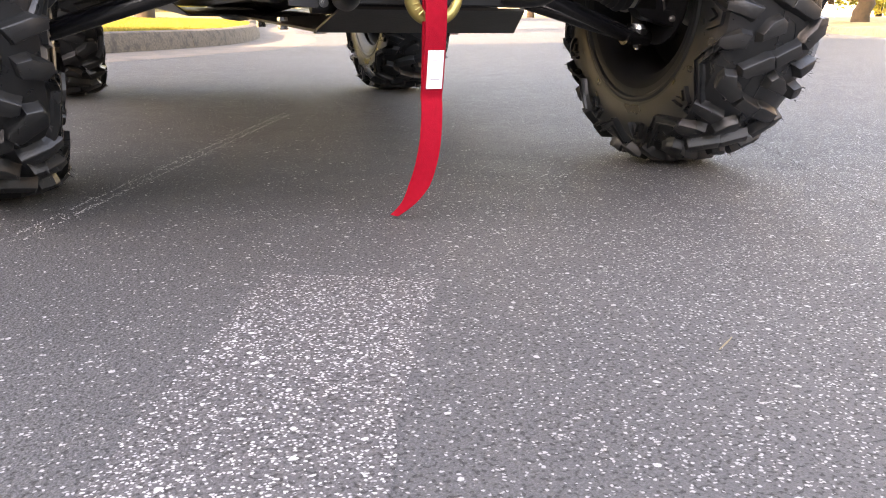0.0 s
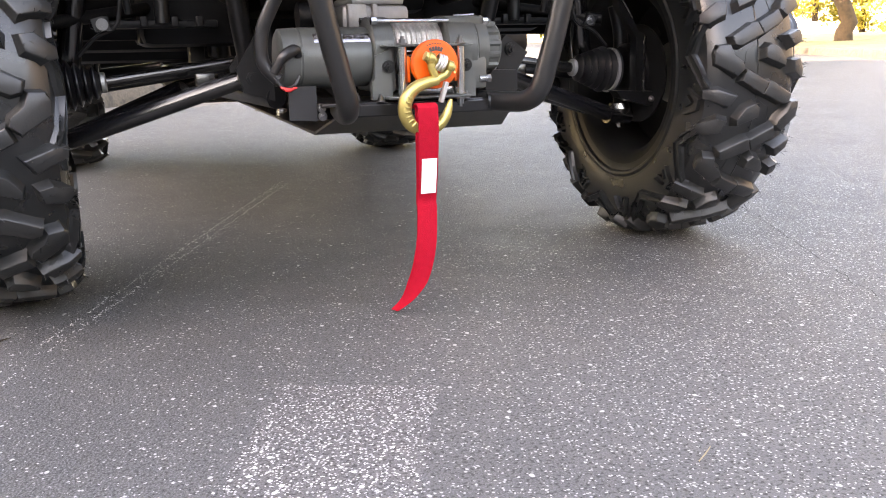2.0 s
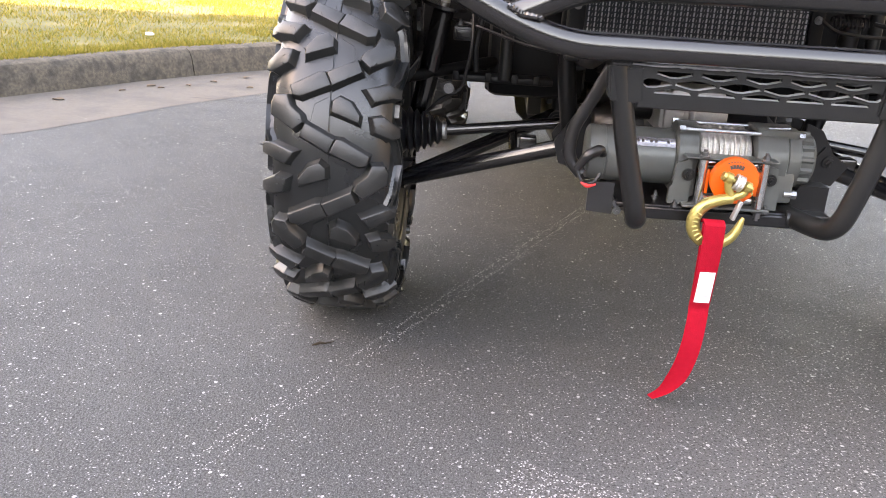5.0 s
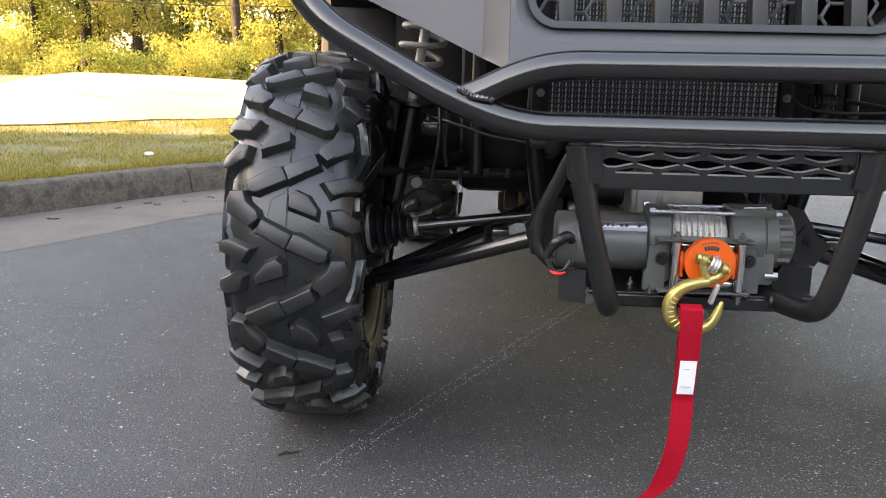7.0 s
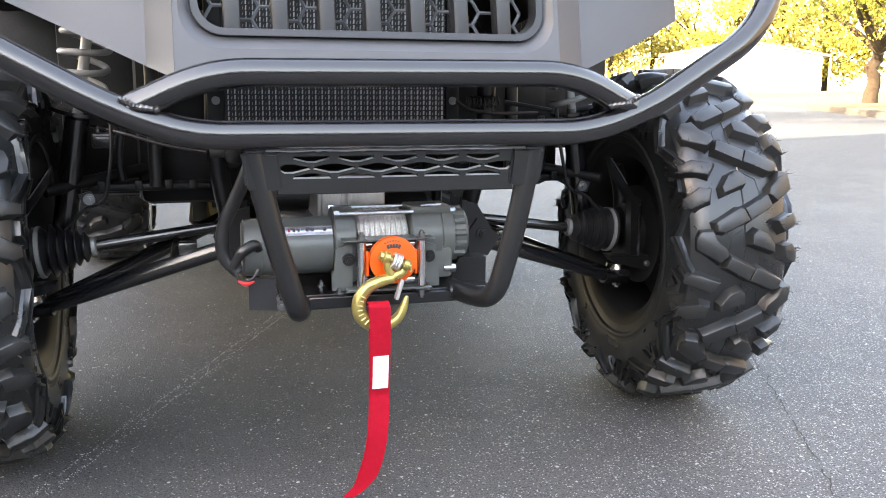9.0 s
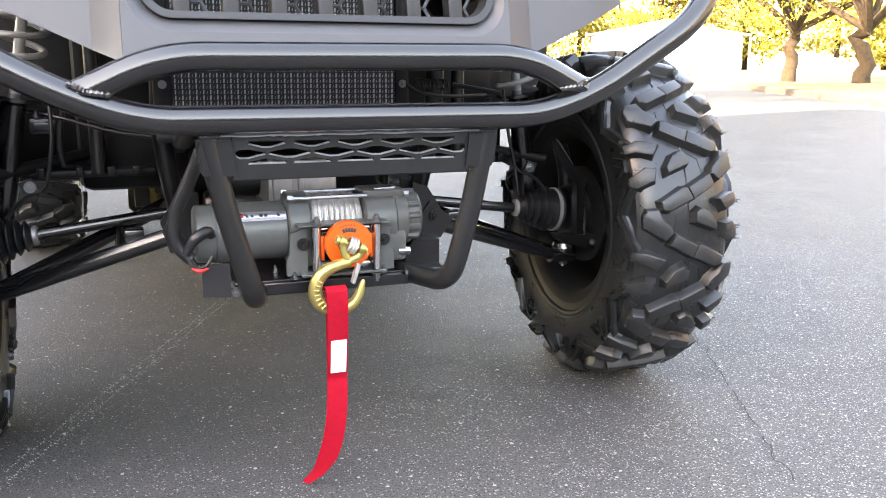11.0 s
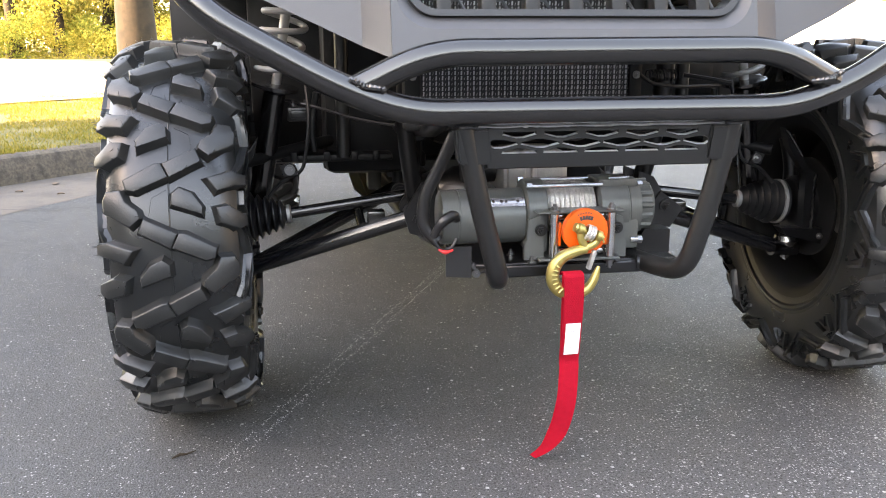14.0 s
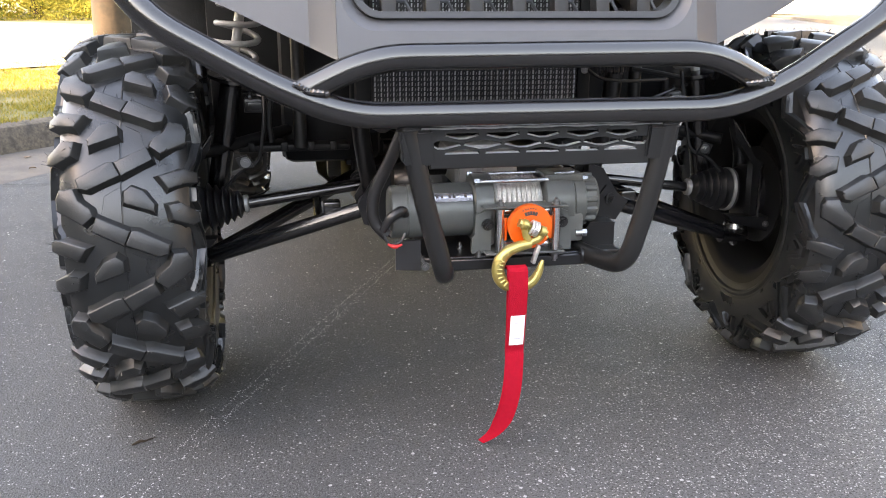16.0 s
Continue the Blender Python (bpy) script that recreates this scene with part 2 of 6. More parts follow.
M_CORE = mat("radiator_core", (0.018, 0.018, 0.018), 0.55, var=0.3, scale=120)
M_RIM = mat("black_wheel_steel", (0.009, 0.009, 0.0095), 0.55, var=0.2, scale=40, spec=0.35)
M_SIDING = mat("white_house_paint", (0.80, 0.79, 0.76), 0.7, var=0.04, scale=3)
M_LOT = mat("pale_concrete", (0.26, 0.235, 0.155), 0.9, var=0.15, scale=0.8, bump=0.3, bump_scale=60, stain=(0.13, 0.125, 0.05), stain_amount=0.75, stain_scale=0.35)
M_ROOF = mat("roof_shingle", (0.32, 0.30, 0.28), 0.9, var=0.3, scale=8, bump=0.5)
M_SUN_BLOCKER = mat("sun_blocker_render", (0.27, 0.275, 0.28), 0.9, var=0.2, scale=2, bump=0.3, stain=(0.20, 0.205, 0.21), stain_amount=0.5, stain_scale=0.6)
M_SKY_BLOCKER = mat("dark_sky_blocker", (0.09, 0.087, 0.082), 0.9, var=0.3, scale=3, bump=0.3, stain=(0.08, 0.08, 0.078), stain_amount=0.6, stain_scale=0.7)


# ---------------------------------------------------------------- mesh helpers
def finish(me, smooth=38.0):
    for poly in me.polygons:
        poly.use_smooth = True
    me.set_sharp_from_angle(angle=radians(smooth))


HOME = {}


def part(name, bm, material, parent=None, label="", smooth=38.0):
    """Link a bmesh, in world coordinates, as one mesh object under a thing or a part."""
    bmesh.ops.recalc_face_normals(bm, faces=bm.faces[:])
    me = bpy.data.meshes.new(name)
    bm.to_mesh(me)
    bm.free()
    me.materials.append(material)
    finish(me, smooth)
    ob = new(name, me)
    if parent is not None:
        ob.parent = parent
        base = HOME.get(parent.name)
        if base is not None:
            ob.matrix_parent_inverse = Matrix.Translation(-base)
    if label:
        ob["label"] = label
    return ob


def thing(name, base, label, category, group="", kind=""):
    ob = new(name)
    ob.empty_display_size = 0.1
    ob.location = base
    HOME[ob.name] = Vector(base)
    return tagged(ob, label, category, group, kind)


def solo(name, bm, material, label, category="", group="", kind="", smooth=38.0):
    return tagged(part(name, bm, material, None, smooth=smooth), label, category, group, kind)


def mesh_of(name, verts, faces, material, smooth=False):
    me = bpy.data.meshes.new(name)
    me.from_pydata(verts, [], faces)
    me.materials.append(material)
    if smooth:
        finish(me)
    return me


def box(bm, x0, x1, y0, y1, z0, z1, bevel=0.0, seg=2, m=None):
    r = bmesh.ops.create_cube(bm, size=1.0)
    vs = r["verts"]
    bmesh.ops.scale(bm, vec=(x1 - x0, y1 - y0, z1 - z0), verts=vs)
    bmesh.ops.translate(bm, vec=((x0 + x1) / 2, (y0 + y1) / 2, (z0 + z1) / 2), verts=vs)
    if bevel > 0:
        es = list({e for v in vs for e in v.link_edges})
        res = bmesh.ops.bevel(bm, geom=es, offset=bevel, segments=seg, profile=0.5, affect="EDGES")
        vs = list({v for f in res["faces"] for v in f.verts} | {v for v in vs if v.is_valid})
    if m is not None:
        bmesh.ops.transform(bm, matrix=m, verts=[v for v in vs if v.is_valid])
    return bm


def cyl(bm, a, b, r0, r1=None, seg=20, cap=True):
    a, b = Vector(a), Vector(b)
    r1 = r0 if r1 is None else r1
    q = (b - a).to_track_quat("Z", "Y").to_matrix()
    rings = []
    for c, r in ((a, r0), (b, r1)):
        rings.append([bm.verts.new(c + q @ Vector((r * math.cos(2 * math.pi * k / seg), r * math.sin(2 * math.pi * k / seg), 0))) for k in range(seg)])
    for k in range(seg):
        bm.faces.new((rings[0][k], rings[0][(k + 1) % seg], rings[1][(k + 1) % seg], rings[1][k]))
    if cap:
        bm.faces.new(rings[0][::-1])
        bm.faces.new(rings[1])
    return bm


def lathe(bm, a, axis, profile, seg=24, closed=False):
    """Turn a profile of (along, radius) about the axis through a."""
    a, axis = Vector(a), Vector(axis).normalized()
    q = axis.to_track_quat("Z", "Y").to_matrix()
    rings = [[bm.verts.new(a + axis * s + q @ Vector((r * math.cos(2 * math.pi * k / seg), r * math.sin(2 * math.pi * k / seg), 0))) for k in range(seg)] for s, r in profile]
    pairs = list(zip(rings, rings[1:])) + ([(rings[-1], rings[0])] if closed else [])
    for p, q2 in pairs:
        for k in range(seg):
            bm.faces.new((p[k], p[(k + 1) % seg], q2[(k + 1) % seg], q2[k]))
    if not closed:
        bm.faces.new(rings[0][::-1])
        bm.faces.new(rings[-1])
    return bm


def rounded(points, radius, n=6):
    """A polyline with its corners turned into arcs."""
    pts = [Vector(p) for p in points]
    out = [pts[0]]
    for a, b, c in zip(pts, pts[1:], pts[2:]):
        d = min(radius, (a - b).length * 0.48, (c - b).length * 0.48)
        p, q = b + (a - b).normalized() * d, b + (c - b).normalized() * d
        for k in range(n + 1):
            t = k / n
            out.append(p * (1 - t) ** 2 + b * 2 * t * (1 - t) + q * t * t)
    out.append(pts[-1])
    return out


def sweep(bm, pts, radius, seg=14, cap=True, flat=1.0):
    """A round tube along points; radius may be a list; flat squeezes it."""
    pts = [Vector(p) for p in pts]
    rads = radius if isinstance(radius, (list, tuple)) else [radius] * len(pts)
    up = None
    rings = []
    for i, p in enumerate(pts):
        d = (pts[min(i + 1, len(pts) - 1)] - pts[max(i - 1, 0)]).normalized()
        if up is None:
            up = d.orthogonal().normalized()
        up = (up - d * up.dot(d)).normalized()
        side = d.cross(up)
        rings.append([bm.verts.new(p + up * rads[i] * math.cos(2 * math.pi * k / seg) + side * rads[i] * flat * math.sin(2 * math.pi * k / seg)) for k in range(seg)])
    for p, q in zip(rings, rings[1:]):
        for k in range(seg):
            bm.faces.new((p[k], p[(k + 1) % seg], q[(k + 1) % seg], q[k]))
    if cap:
        bm.faces.new(rings[0][::-1])
        bm.faces.new(rings[-1])
    return bm


def slab(bm, outline, thick, axis=(0, 1, 0)):
    """A flat plate from an outline of points, given thickness along the axis."""
    a = Vector(axis) * thick
    lo = [bm.verts.new(Vector(p)) for p in outline]
    hi = [bm.verts.new(Vector(p) + a) for p in outline]
    bm.faces.new(lo)
    bm.faces.new(hi[::-1])
    for k in range(len(lo)):
        bm.faces.new((lo[k], hi[k], hi[(k + 1) % len(lo)], lo[(k + 1) % len(lo)]))
    return bm


def bolt(bm, at, axis, r=0.008, h=0.006, washer=True):
    at, axis = Vector(at), Vector(axis).normalized()
    if washer:
        cyl(bm, at, at + axis * 0.0025, r * 1.5, seg=16)
        at = at + axis * 0.0025
    cyl(bm, at, at + axis * h, r, seg=6)
    cyl(bm, at + axis * h, at + axis * (h + 0.004), r * 0.55, seg=10)
    return bm


B = bmesh.new


# ---------------------------------------------------------------- ground, road, kerbs
def resample(points, step):
    pts = [Vector((*p, 0.0)) for p in points]
    fine = []
    n = len(pts)
    for i in range(n - 1):
        p0, p1, p2, p3 = pts[max(i - 1, 0)], pts[i], pts[i + 1], pts[min(i + 2, n - 1)]
        for k in range(40):
            t = k / 40
            fine.append(0.5 * ((2 * p1) + (p2 - p0) * t + (2 * p0 - 5 * p1 + 4 * p2 - p3) * t * t + (3 * p1 - p0 - 3 * p2 + p3) * t ** 3))
    fine.append(pts[-1])
    out, acc = [fine[0]], 0.0
    for a, b in zip(fine, fine[1:]):
        acc += (b - a).length
        if acc >= step:
            out.append(b)
            acc = 0.0
    return out


def normals_left(line):
    res = []
    for i in range(len(line)):
        d = (line[min(i + 1, len(line) - 1)] - line[max(i - 1, 0)]).normalized()
        res.append(Vector((-d.y, d.x, 0)))
    return res


KERB_W = [(-14.0, -24.0), (-7.0, -7.0), (-3.9, -1.0), (-2.9, 0.9), (-2.22, 2.2), (-1.66, 3.2), (-0.42, 4.75), (0.05, 5.35), (0.65, 6.5), (1.1, 8.4), (1.6, 12.0), (4.0, 22.0), (12.0, 52.0)]
KERB_E = [(2.0, -24.0), (6.8, 1.0), (11.3, 10.5), (15.5, 19.0), (21.0, 31.0), (32.0, 55.0)]


def lawn_height(d, x, y):
    rise = 0.13 + 0.20 * min(1.0, d / 12.0)
    return rise + 0.018 * noise.noise((x * 0.9, y * 0.9, 3.0)) * min(1.0, d * 3) + 0.10 * noise.noise((x * 0.09, y * 0.09, 8.0)) * min(1.0, d / 8)


def lawn(name, line, sign, label):
    pts = resample(line, 0.35)
    nor = normals_left(pts)
    steps = [0.13, 0.3, 0.55, 0.9, 1.4, 2.0, 2.8, 3.8, 5, 7, 10, 15, 24, 40, 70, 130]
    verts, faces = [], []
    for i, p in enumerate(pts):
        for d in steps:
            q = p + nor[i] * sign * d
            verts.append((q.x, q.y, lawn_height(d, q.x, q.y) - (0.012 if d < 0.2 else 0.0)))
    w = len(steps)
    for i in range(len(pts) - 1):
        for k in range(w - 1):
            a = i * w + k
            faces.append((a, a + 1, a + w + 1, a + w) if sign < 0 else (a, a + w, a + w + 1, a + 1))
    ob = new(name, mesh_of(name, verts, faces, M_SOIL, True))
    return tagged(ob, label, "lawn", kind="structure")


bm = B()
bmesh.ops.create_grid(bm, x_segments=40, y_segments=40, size=600.0)
bmesh.ops.translate(bm, vec=(0, 0, -0.06), verts=bm.verts[:])
solo("ground", bm, M_SOIL, "rough grassy ground running out to the horizon", "ground", kind="structure")

bm = B()
road_pts_w, road_pts_e = resample(KERB_W, 0.8), resample(KERB_E, 0.8)
lo = [bm.verts.new((p.x, p.y, 0)) for p in road_pts_w]
hi = [bm.verts.new((p.x, p.y, 0)) for p in road_pts_e]
bm.faces.new(hi + lo[::-1])
bmesh.ops.triangulate(bm, faces=bm.faces[:])
solo("road", bm, M_ASPHALT, "dark grey asphalt with pale exposed aggregate", "road", kind="structure")

lawn("lawn_west", KERB_W, 1, "short patchy green and straw-coloured lawn behind a kerb")
lawn("lawn_east", KERB_E, -1, "mown lawn strip across the road")


def kerb(name, line, sign, label, gutter):
    holder = thing(name, (line[4][0], line[4][1], 0), label, "kerb", kind="structure")
    pts = resample(line, 0.30)
    nor = normals_left(pts)
    prof = [(-0.012, -0.05), (-0.006, 0.0), (0.012, 0.09), (0.030, 0.122), (0.055, 0.132), (0.145, 0.130), (0.150, 0.05), (0.150, -0.05)]
    run = 10
    for i0 in range(0, len(pts) - 1, run):
        seg = list(range(i0, min(i0 + run, len(pts) - 1) + 1))
        bm = B()
        rings = []
        for j, i in enumerate(seg):
            p, q = pts[i].copy(), nor[i] * sign
            along = (pts[min(i + 1, len(pts) - 1)] - pts[max(i - 1, 0)]).normalized()
            if j == 0:
                p += along * 0.006
            rings.append([bm.verts.new((p.x + q.x * (a + 0.004 * noise.noise((p.x * 3, p.y * 3, a * 20))), p.y + q.y * a, b + 0.005 * noise.noise((p.x * 4, p.y * 4, b * 9 + 4)))) for a, b in prof])
        for r0, r1 in zip(rings, rings[1:]):
            for k in range(len(prof) - 1):
                bm.faces.new((r0[k], r0[k + 1], r1[k + 1], r1[k]))
        bm.faces.new(rings[0][::-1])
        bm.faces.new(rings[-1])
        part("kerb_section", bm, M_KERB, holder)
    if gutter:
        bm = B()
        a = [bm.verts.new((p - nor[i] * sign * (0.56 + 0.10 * noise.noise((p.x * 1.3, p.y * 1.3, 0)) + 0.03 * noise.noise((p.x * 6, p.y * 6, 0)))).to_tuple()[:2] + (0.0012,)) for i, p in enumerate(pts)]
        b = [bm.verts.new((p.x, p.y, 0.006)) for p in pts]
        for i in range(len(pts) - 1):
            bm.faces.new((a[i], a[i + 1], b[i + 1], b[i]))
        solo("gutter", bm, M_GUTTER, "dusty pinkish-grey concrete gutter beside the kerb", "gutter", kind="structure")


kerb("kerb_west", KERB_W, 1, "weathered grey concrete kerb with dark stains", True)
kerb("kerb_east", KERB_E, -1, "pale concrete kerb across the road", False)

# pale sunlit lot beyond the strip of grass
bm = B()
lot = [p for p in resample(KERB_W, 0.4)]
lot_n = normals_left(lot)
sel = [i for i, p in enumerate(lot) if -2.0 < p.y < 16.0]
rings = []
LOT_EDGE = ((-4.9, 3.3), (-5.1, 4.6), (-8.2, 12.9), (-10.4, 20.0), (-12.5, 30.0))


def lot_left(y):
    for (x0, y0), (x1, y1) in zip(LOT_EDGE, LOT_EDGE[1:]):
        if y <= y1 or y1 == 30.0:
            return x0 + (x1 - x0) * (y - y0) / (y1 - y0)


for i in sel:
    far = 2.8
    while far < 17.5:
        q = lot[i] + lot_n[i] * (far + 0.1)
        if q.x < lot_left(q.y):
            break
        far += 0.1
    if far < 2.9:
        continue
    ring = []
    for k in range(7):
        d = 2.8 + (far - 2.8) * (k / 6) ** 1.4
        q = lot[i] + lot_n[i] * (d + (0.16 * noise.noise((lot[i].x * 2, lot[i].y * 2, 2)) if k == 0 else 0))
        ring.append(bm.verts.new((q.x, q.y, lawn_height(d, q.x, q.y) + 0.012 + 0.012 * min(d - 2.8, 8))))
    rings.append(ring)
for a, b in zip(rings, rings[1:]):
    for k in range(6):
        bm.faces.new((a[k], a[k + 1], b[k + 1], b[k]))
solo("parking_lot", bm, M_LOT, "pale sunlit concrete lot beyond the grass strip", "pavement", kind="structure")

# worn painted stripe, exposed seam and crack in the asphalt
U = Vector((0.42, 0.907, 0)).normalized()


def strip(name, pts, width, material, label, z=0.004, jag=0.0, broken=False):
    bm = B()
    a, b = [], []
    for i, p in enumerate(pts):
        d = (Vector(pts[min(i + 1, len(pts) - 1)]) - Vector(pts[max(i - 1, 0)])).normalized()
        side = Vector((-d.y, d.x)) * width / 2
        j1, j2 = random.uniform(1 - jag, 1 + jag), random.uniform(1 - jag, 1 + jag)
        a.append(bm.verts.new((p[0] + side.x * j1, p[1] + side.y * j1, z)))
        b.append(bm.verts.new((p[0] - side.x * j2, p[1] - side.y * j2, z)))
    for i in range(len(pts) - 1):
        if not broken or noise.noise((i * 0.11, 2.0, 0.0)) > -0.30:
            bm.faces.new((a[i], b[i], b[i + 1], a[i + 1]))
    return solo(name, bm, material, label, "road marking", kind="structure")


bm = B()
A0, B0 = Vector((-0.274, -0.140, 0.0007)), Vector((-0.104, -0.212, 0.0007))
n_l = 130
la = [bm.verts.new(A0 - U * 0.024 * k + Vector((random.uniform(-0.005, 0.005), 0, 0))) for k in range(n_l)]
lb = [bm.verts.new(B0 - U * 0.024 * k + Vector((random.uniform(-0.005, 0.005), 0, 0))) for k in range(n_l)]
for k in range(n_l - 1):
    bm.faces.new((la[k], la[k + 1], lb[k + 1], lb[k]))
solo("painted_stripe", bm, M_PAINTLINE, "worn whitish painted stripe ending on the asphalt", "road marking", kind="structure")

M_CRACK = mat("crack_tar", (0.012, 0.012, 0.012), 0.8)
crack = []
for k in range(150):
    t = k / 149
    crack.append((0.62 + 0.46 * t + 0.014 * noise.noise((k * 0.14, 0, 0)) + 0.006 * noise.noise((k * 0.6, 3, 0)), -0.17 + 1.0 * t + 0.012 * noise.noise((0, k * 0.14, 5))))
strip("asphalt_crack", crack, 0.0024, M_CRACK, "thin dark broken crack running through the asphalt", jag=0.6, broken=True)


def pebbles(name, spots, material, label):
    verts, faces = [], []
    for x, y, r in spots:
        base = len(verts)
        h = r * random.uniform(0.5, 0.8)
        k = 5
        rot = random.random() * 6
        for j in range(k):
            a = rot + 2 * math.pi * j / k
            q = r * random.uniform(0.8, 1.2)
            verts.append((x + q * math.cos(a), y + q * math.sin(a), 0.0))
        for j in range(k):
            a = rot + 2 * math.pi * j / k
            q = r * random.uniform(0.45, 0.65)
            verts.append((x + q * math.cos(a), y + q * math.sin(a), h))
        for j in range(k):
            faces.append((base + j, base + (j + 1) % k, base + k + (j + 1) % k, base + k + j))
        faces.append(tuple(base + k + j for j in range(k)))
    return tagged(new(name, mesh_of(name, verts, faces, material)), label, "gravel", kind="stuff")


M_PEBBLE = mat("pale_pebble", (0.30, 0.295, 0.285), 0.7, var=0.3, scale=60)
spots = []
for k in range(1650):
    t = random.uniform(-0.9, 1.5)
    if noise.noise((t * 5, 0, 7)) < -0.25 and random.random() < 0.6:
        continue
    lane = (-0.011, 0.012, 0.0)[k % 3] + random.gauss(0, 0.0019 if k % 3 < 2 else 0.014)
    p = Vector((-0.595, 0.0, 0)) + U * t + Vector((U.y, -U.x, 0)) * lane
    spots.append((p.x, p.y, random.uniform(0.0006, 0.0013)))
for k in range(420):
    spots.append((random.uniform(-1.8, 1.6), random.uniform(-1.0, 2.2), random.uniform(0.0008, 0.0022) * (1.6 if random.random() < 0.03 else 1)))
pebbles("loose_grit", spots, M_PEBBLE, "pale grit scattered and lined up on the asphalt")


def dry_leaf(x, y, z, s, turn):
    bm = B()
    rows = []
    for i in range(6):
        t = i / 5
        w = s * 0.32 * math.sin(math.pi * min(0.98, t * 0.95 + 0.02)) + 0.001
        rows.append([bm.verts.new((t * s - s / 2, w * q, 0.002 + 0.004 * abs(q) + 0.003 * math.sin(t * 3))) for q in (-1, 0, 1)])
    for a, b in zip(rows, rows[1:]):
        for k in range(2):
            bm.faces.new((a[k], a[k + 1], b[k + 1], b[k]))
    bmesh.ops.transform(bm, matrix=pose(x, y, z, 0, 0, turn), verts=bm.verts[:])
    solo("dry_leaf", bm, M_DRYLEAF, "curled brown dry leaf lying near the kerb", "leaf", "fallen leaves")


for x, y in ((-2.28, 1.85), (-1.92, 2.45), (-1.65, 2.85), (-1.80, 2.58), (-2.45, 1.55), (-1.55, 3.05), (-2.05, 2.15), (-1.3, 3.5), (-1.0, 3.85), (-0.55, 4.4), (-1.86, 2.62), (-2.36, 1.74), (-1.72, 2.70), (-1.45, 2.75)):
    dry_leaf(x, y, 0.003, random.uniform(0.028, 0.050), random.uniform(0, 360))

GC0, GC1 = (-1.610, 2.405), (-1.120, 2.375)
strip("gutter_crack", [(GC0[0] + (GC1[0] - GC0[0]) * k / 29 + 0.02 * noise.noise((k * 0.3, 1, 0)), GC0[1] + (GC1[1] - GC0[1]) * k / 29 + 0.02 * noise.noise((k * 0.3, 9, 0))) for k in range(30)], 0.0085, M_CRACK, "short dark crack in the gutter", z=0.0065, jag=0.6)
M_STRAW = mat("dry_straw", (0.22, 0.175, 0.105), 0.8, var=0.2, scale=90)
# a small twig and straw on the asphalt beside the wheel
bm = B()
sweep(bm, [(-0.618, 0.157, 0.002), (-0.606, 0.163, 0.005), (-0.598, 0.166, 0.003), (-0.584, 0.176, 0.003)], [0.0012, 0.0028, 0.0018, 0.0008], seg=6)
solo("twig", bm, M_BARK, "small dark broken twig on the asphalt", "twig")
bm = B()
sweep(bm, [(0.051, -0.485, 0.003), (0.064, -0.478, 0.005), (0.080, -0.465, 0.003)], [0.0006, 0.0008, 0.0005], seg=5)
solo("straw", bm, M_STRAW, "short pale dry straw lying on the asphalt", "straw")
bm = B()
bmesh.ops.create_icosphere(bm, subdivisions=2, radius=0.020)
for v in bm.verts:
    v.co = Vector((v.co.x * 1.2, v.co.y, v.co.z * 0.5)) * (1 + 0.25 * noise.noise(v.co * 30))
bmesh.ops.translate(bm, vec=(-2.07, 3.15, 0.175), verts=bm.verts[:])
solo("paper_litter", bm, M_WHITE, "small crumpled white paper lying on the lawn", "litter")


# grass blades on the near part of the west lawn
def grass(name, count, label):
    pts = resample(KERB_W, 0.05)
    nor = normals_left(pts)
    ids = [i for i, p in enumerate(pts) if -1.5 < p.y < 11]
    verts, faces = [], []
    for k in range(count):
        i = random.choice(ids)
        d = 0.15 + 5.5 * random.random() ** 1.8
        p = pts[i] + nor[i] * d + Vector((random.uniform(-0.05, 0.05), random.uniform(-0.05, 0.05), 0))
        z = lawn_height(d, p.x, p.y) - 0.004
        if noise.noise((p.x * 2.2, p.y * 2.2, 1.0)) < -0.15 and random.random() < 0.75:
            continue
        h = random.uniform(0.012, 0.032)
        a = random.random() * 6.283
        w = 0.0024 + 0.0009 * d
        lx, ly = random.gauss(0, 0.014), random.gauss(0, 0.014)
        b = len(verts)
        verts += [(p.x - w * math.cos(a), p.y - w * math.sin(a), z), (p.x + w * math.cos(a), p.y + w * math.sin(a), z), (p.x + lx, p.y + ly, z + h)]
        faces.append((b, b + 1, b + 2))
    tagged(new(name, mesh_of(name, verts, faces, M_GRASS)), label, "grass", kind="stuff")


grass("grass", 210000, "short tufted green and yellowed grass")


# ---------------------------------------------------------------- trees, house, wires in the distance
def leaves_mesh(name, centres, per, spread, size, material, droop=0.0):
    rng = np.random.default_rng(len(name) + len(centres))
    c = np.repeat(np.array(centres, float), per, axis=0)
    n = len(c)
    off = rng.normal(0, 1, (n, 3))
    off /= np.linalg.norm(off, axis=1, keepdims=True)
    off *= spread * rng.random((n, 1)) ** 0.45
    off[:, 2] *= 0.65
    p = c + off
    d1 = rng.normal(0, 1, (n, 3))
    d1 /= np.linalg.norm(d1, axis=1, keepdims=True)
    d2 = np.cross(d1, rng.normal(0, 1, (n, 3)))
    d2 /= np.linalg.norm(d2, axis=1, keepdims=True)
    s = size * rng.uniform(0.6, 1.4, (n, 1))
    quad = np.stack([p - d1 * s, p + d2 * s * 0.45, p + d1 * s, p - d2 * s * 0.45], 1).reshape(-1, 3)
    faces = np.arange(4 * n).reshape(-1, 4)
    return mesh_of(name, quad.tolist(), faces.tolist(), material)


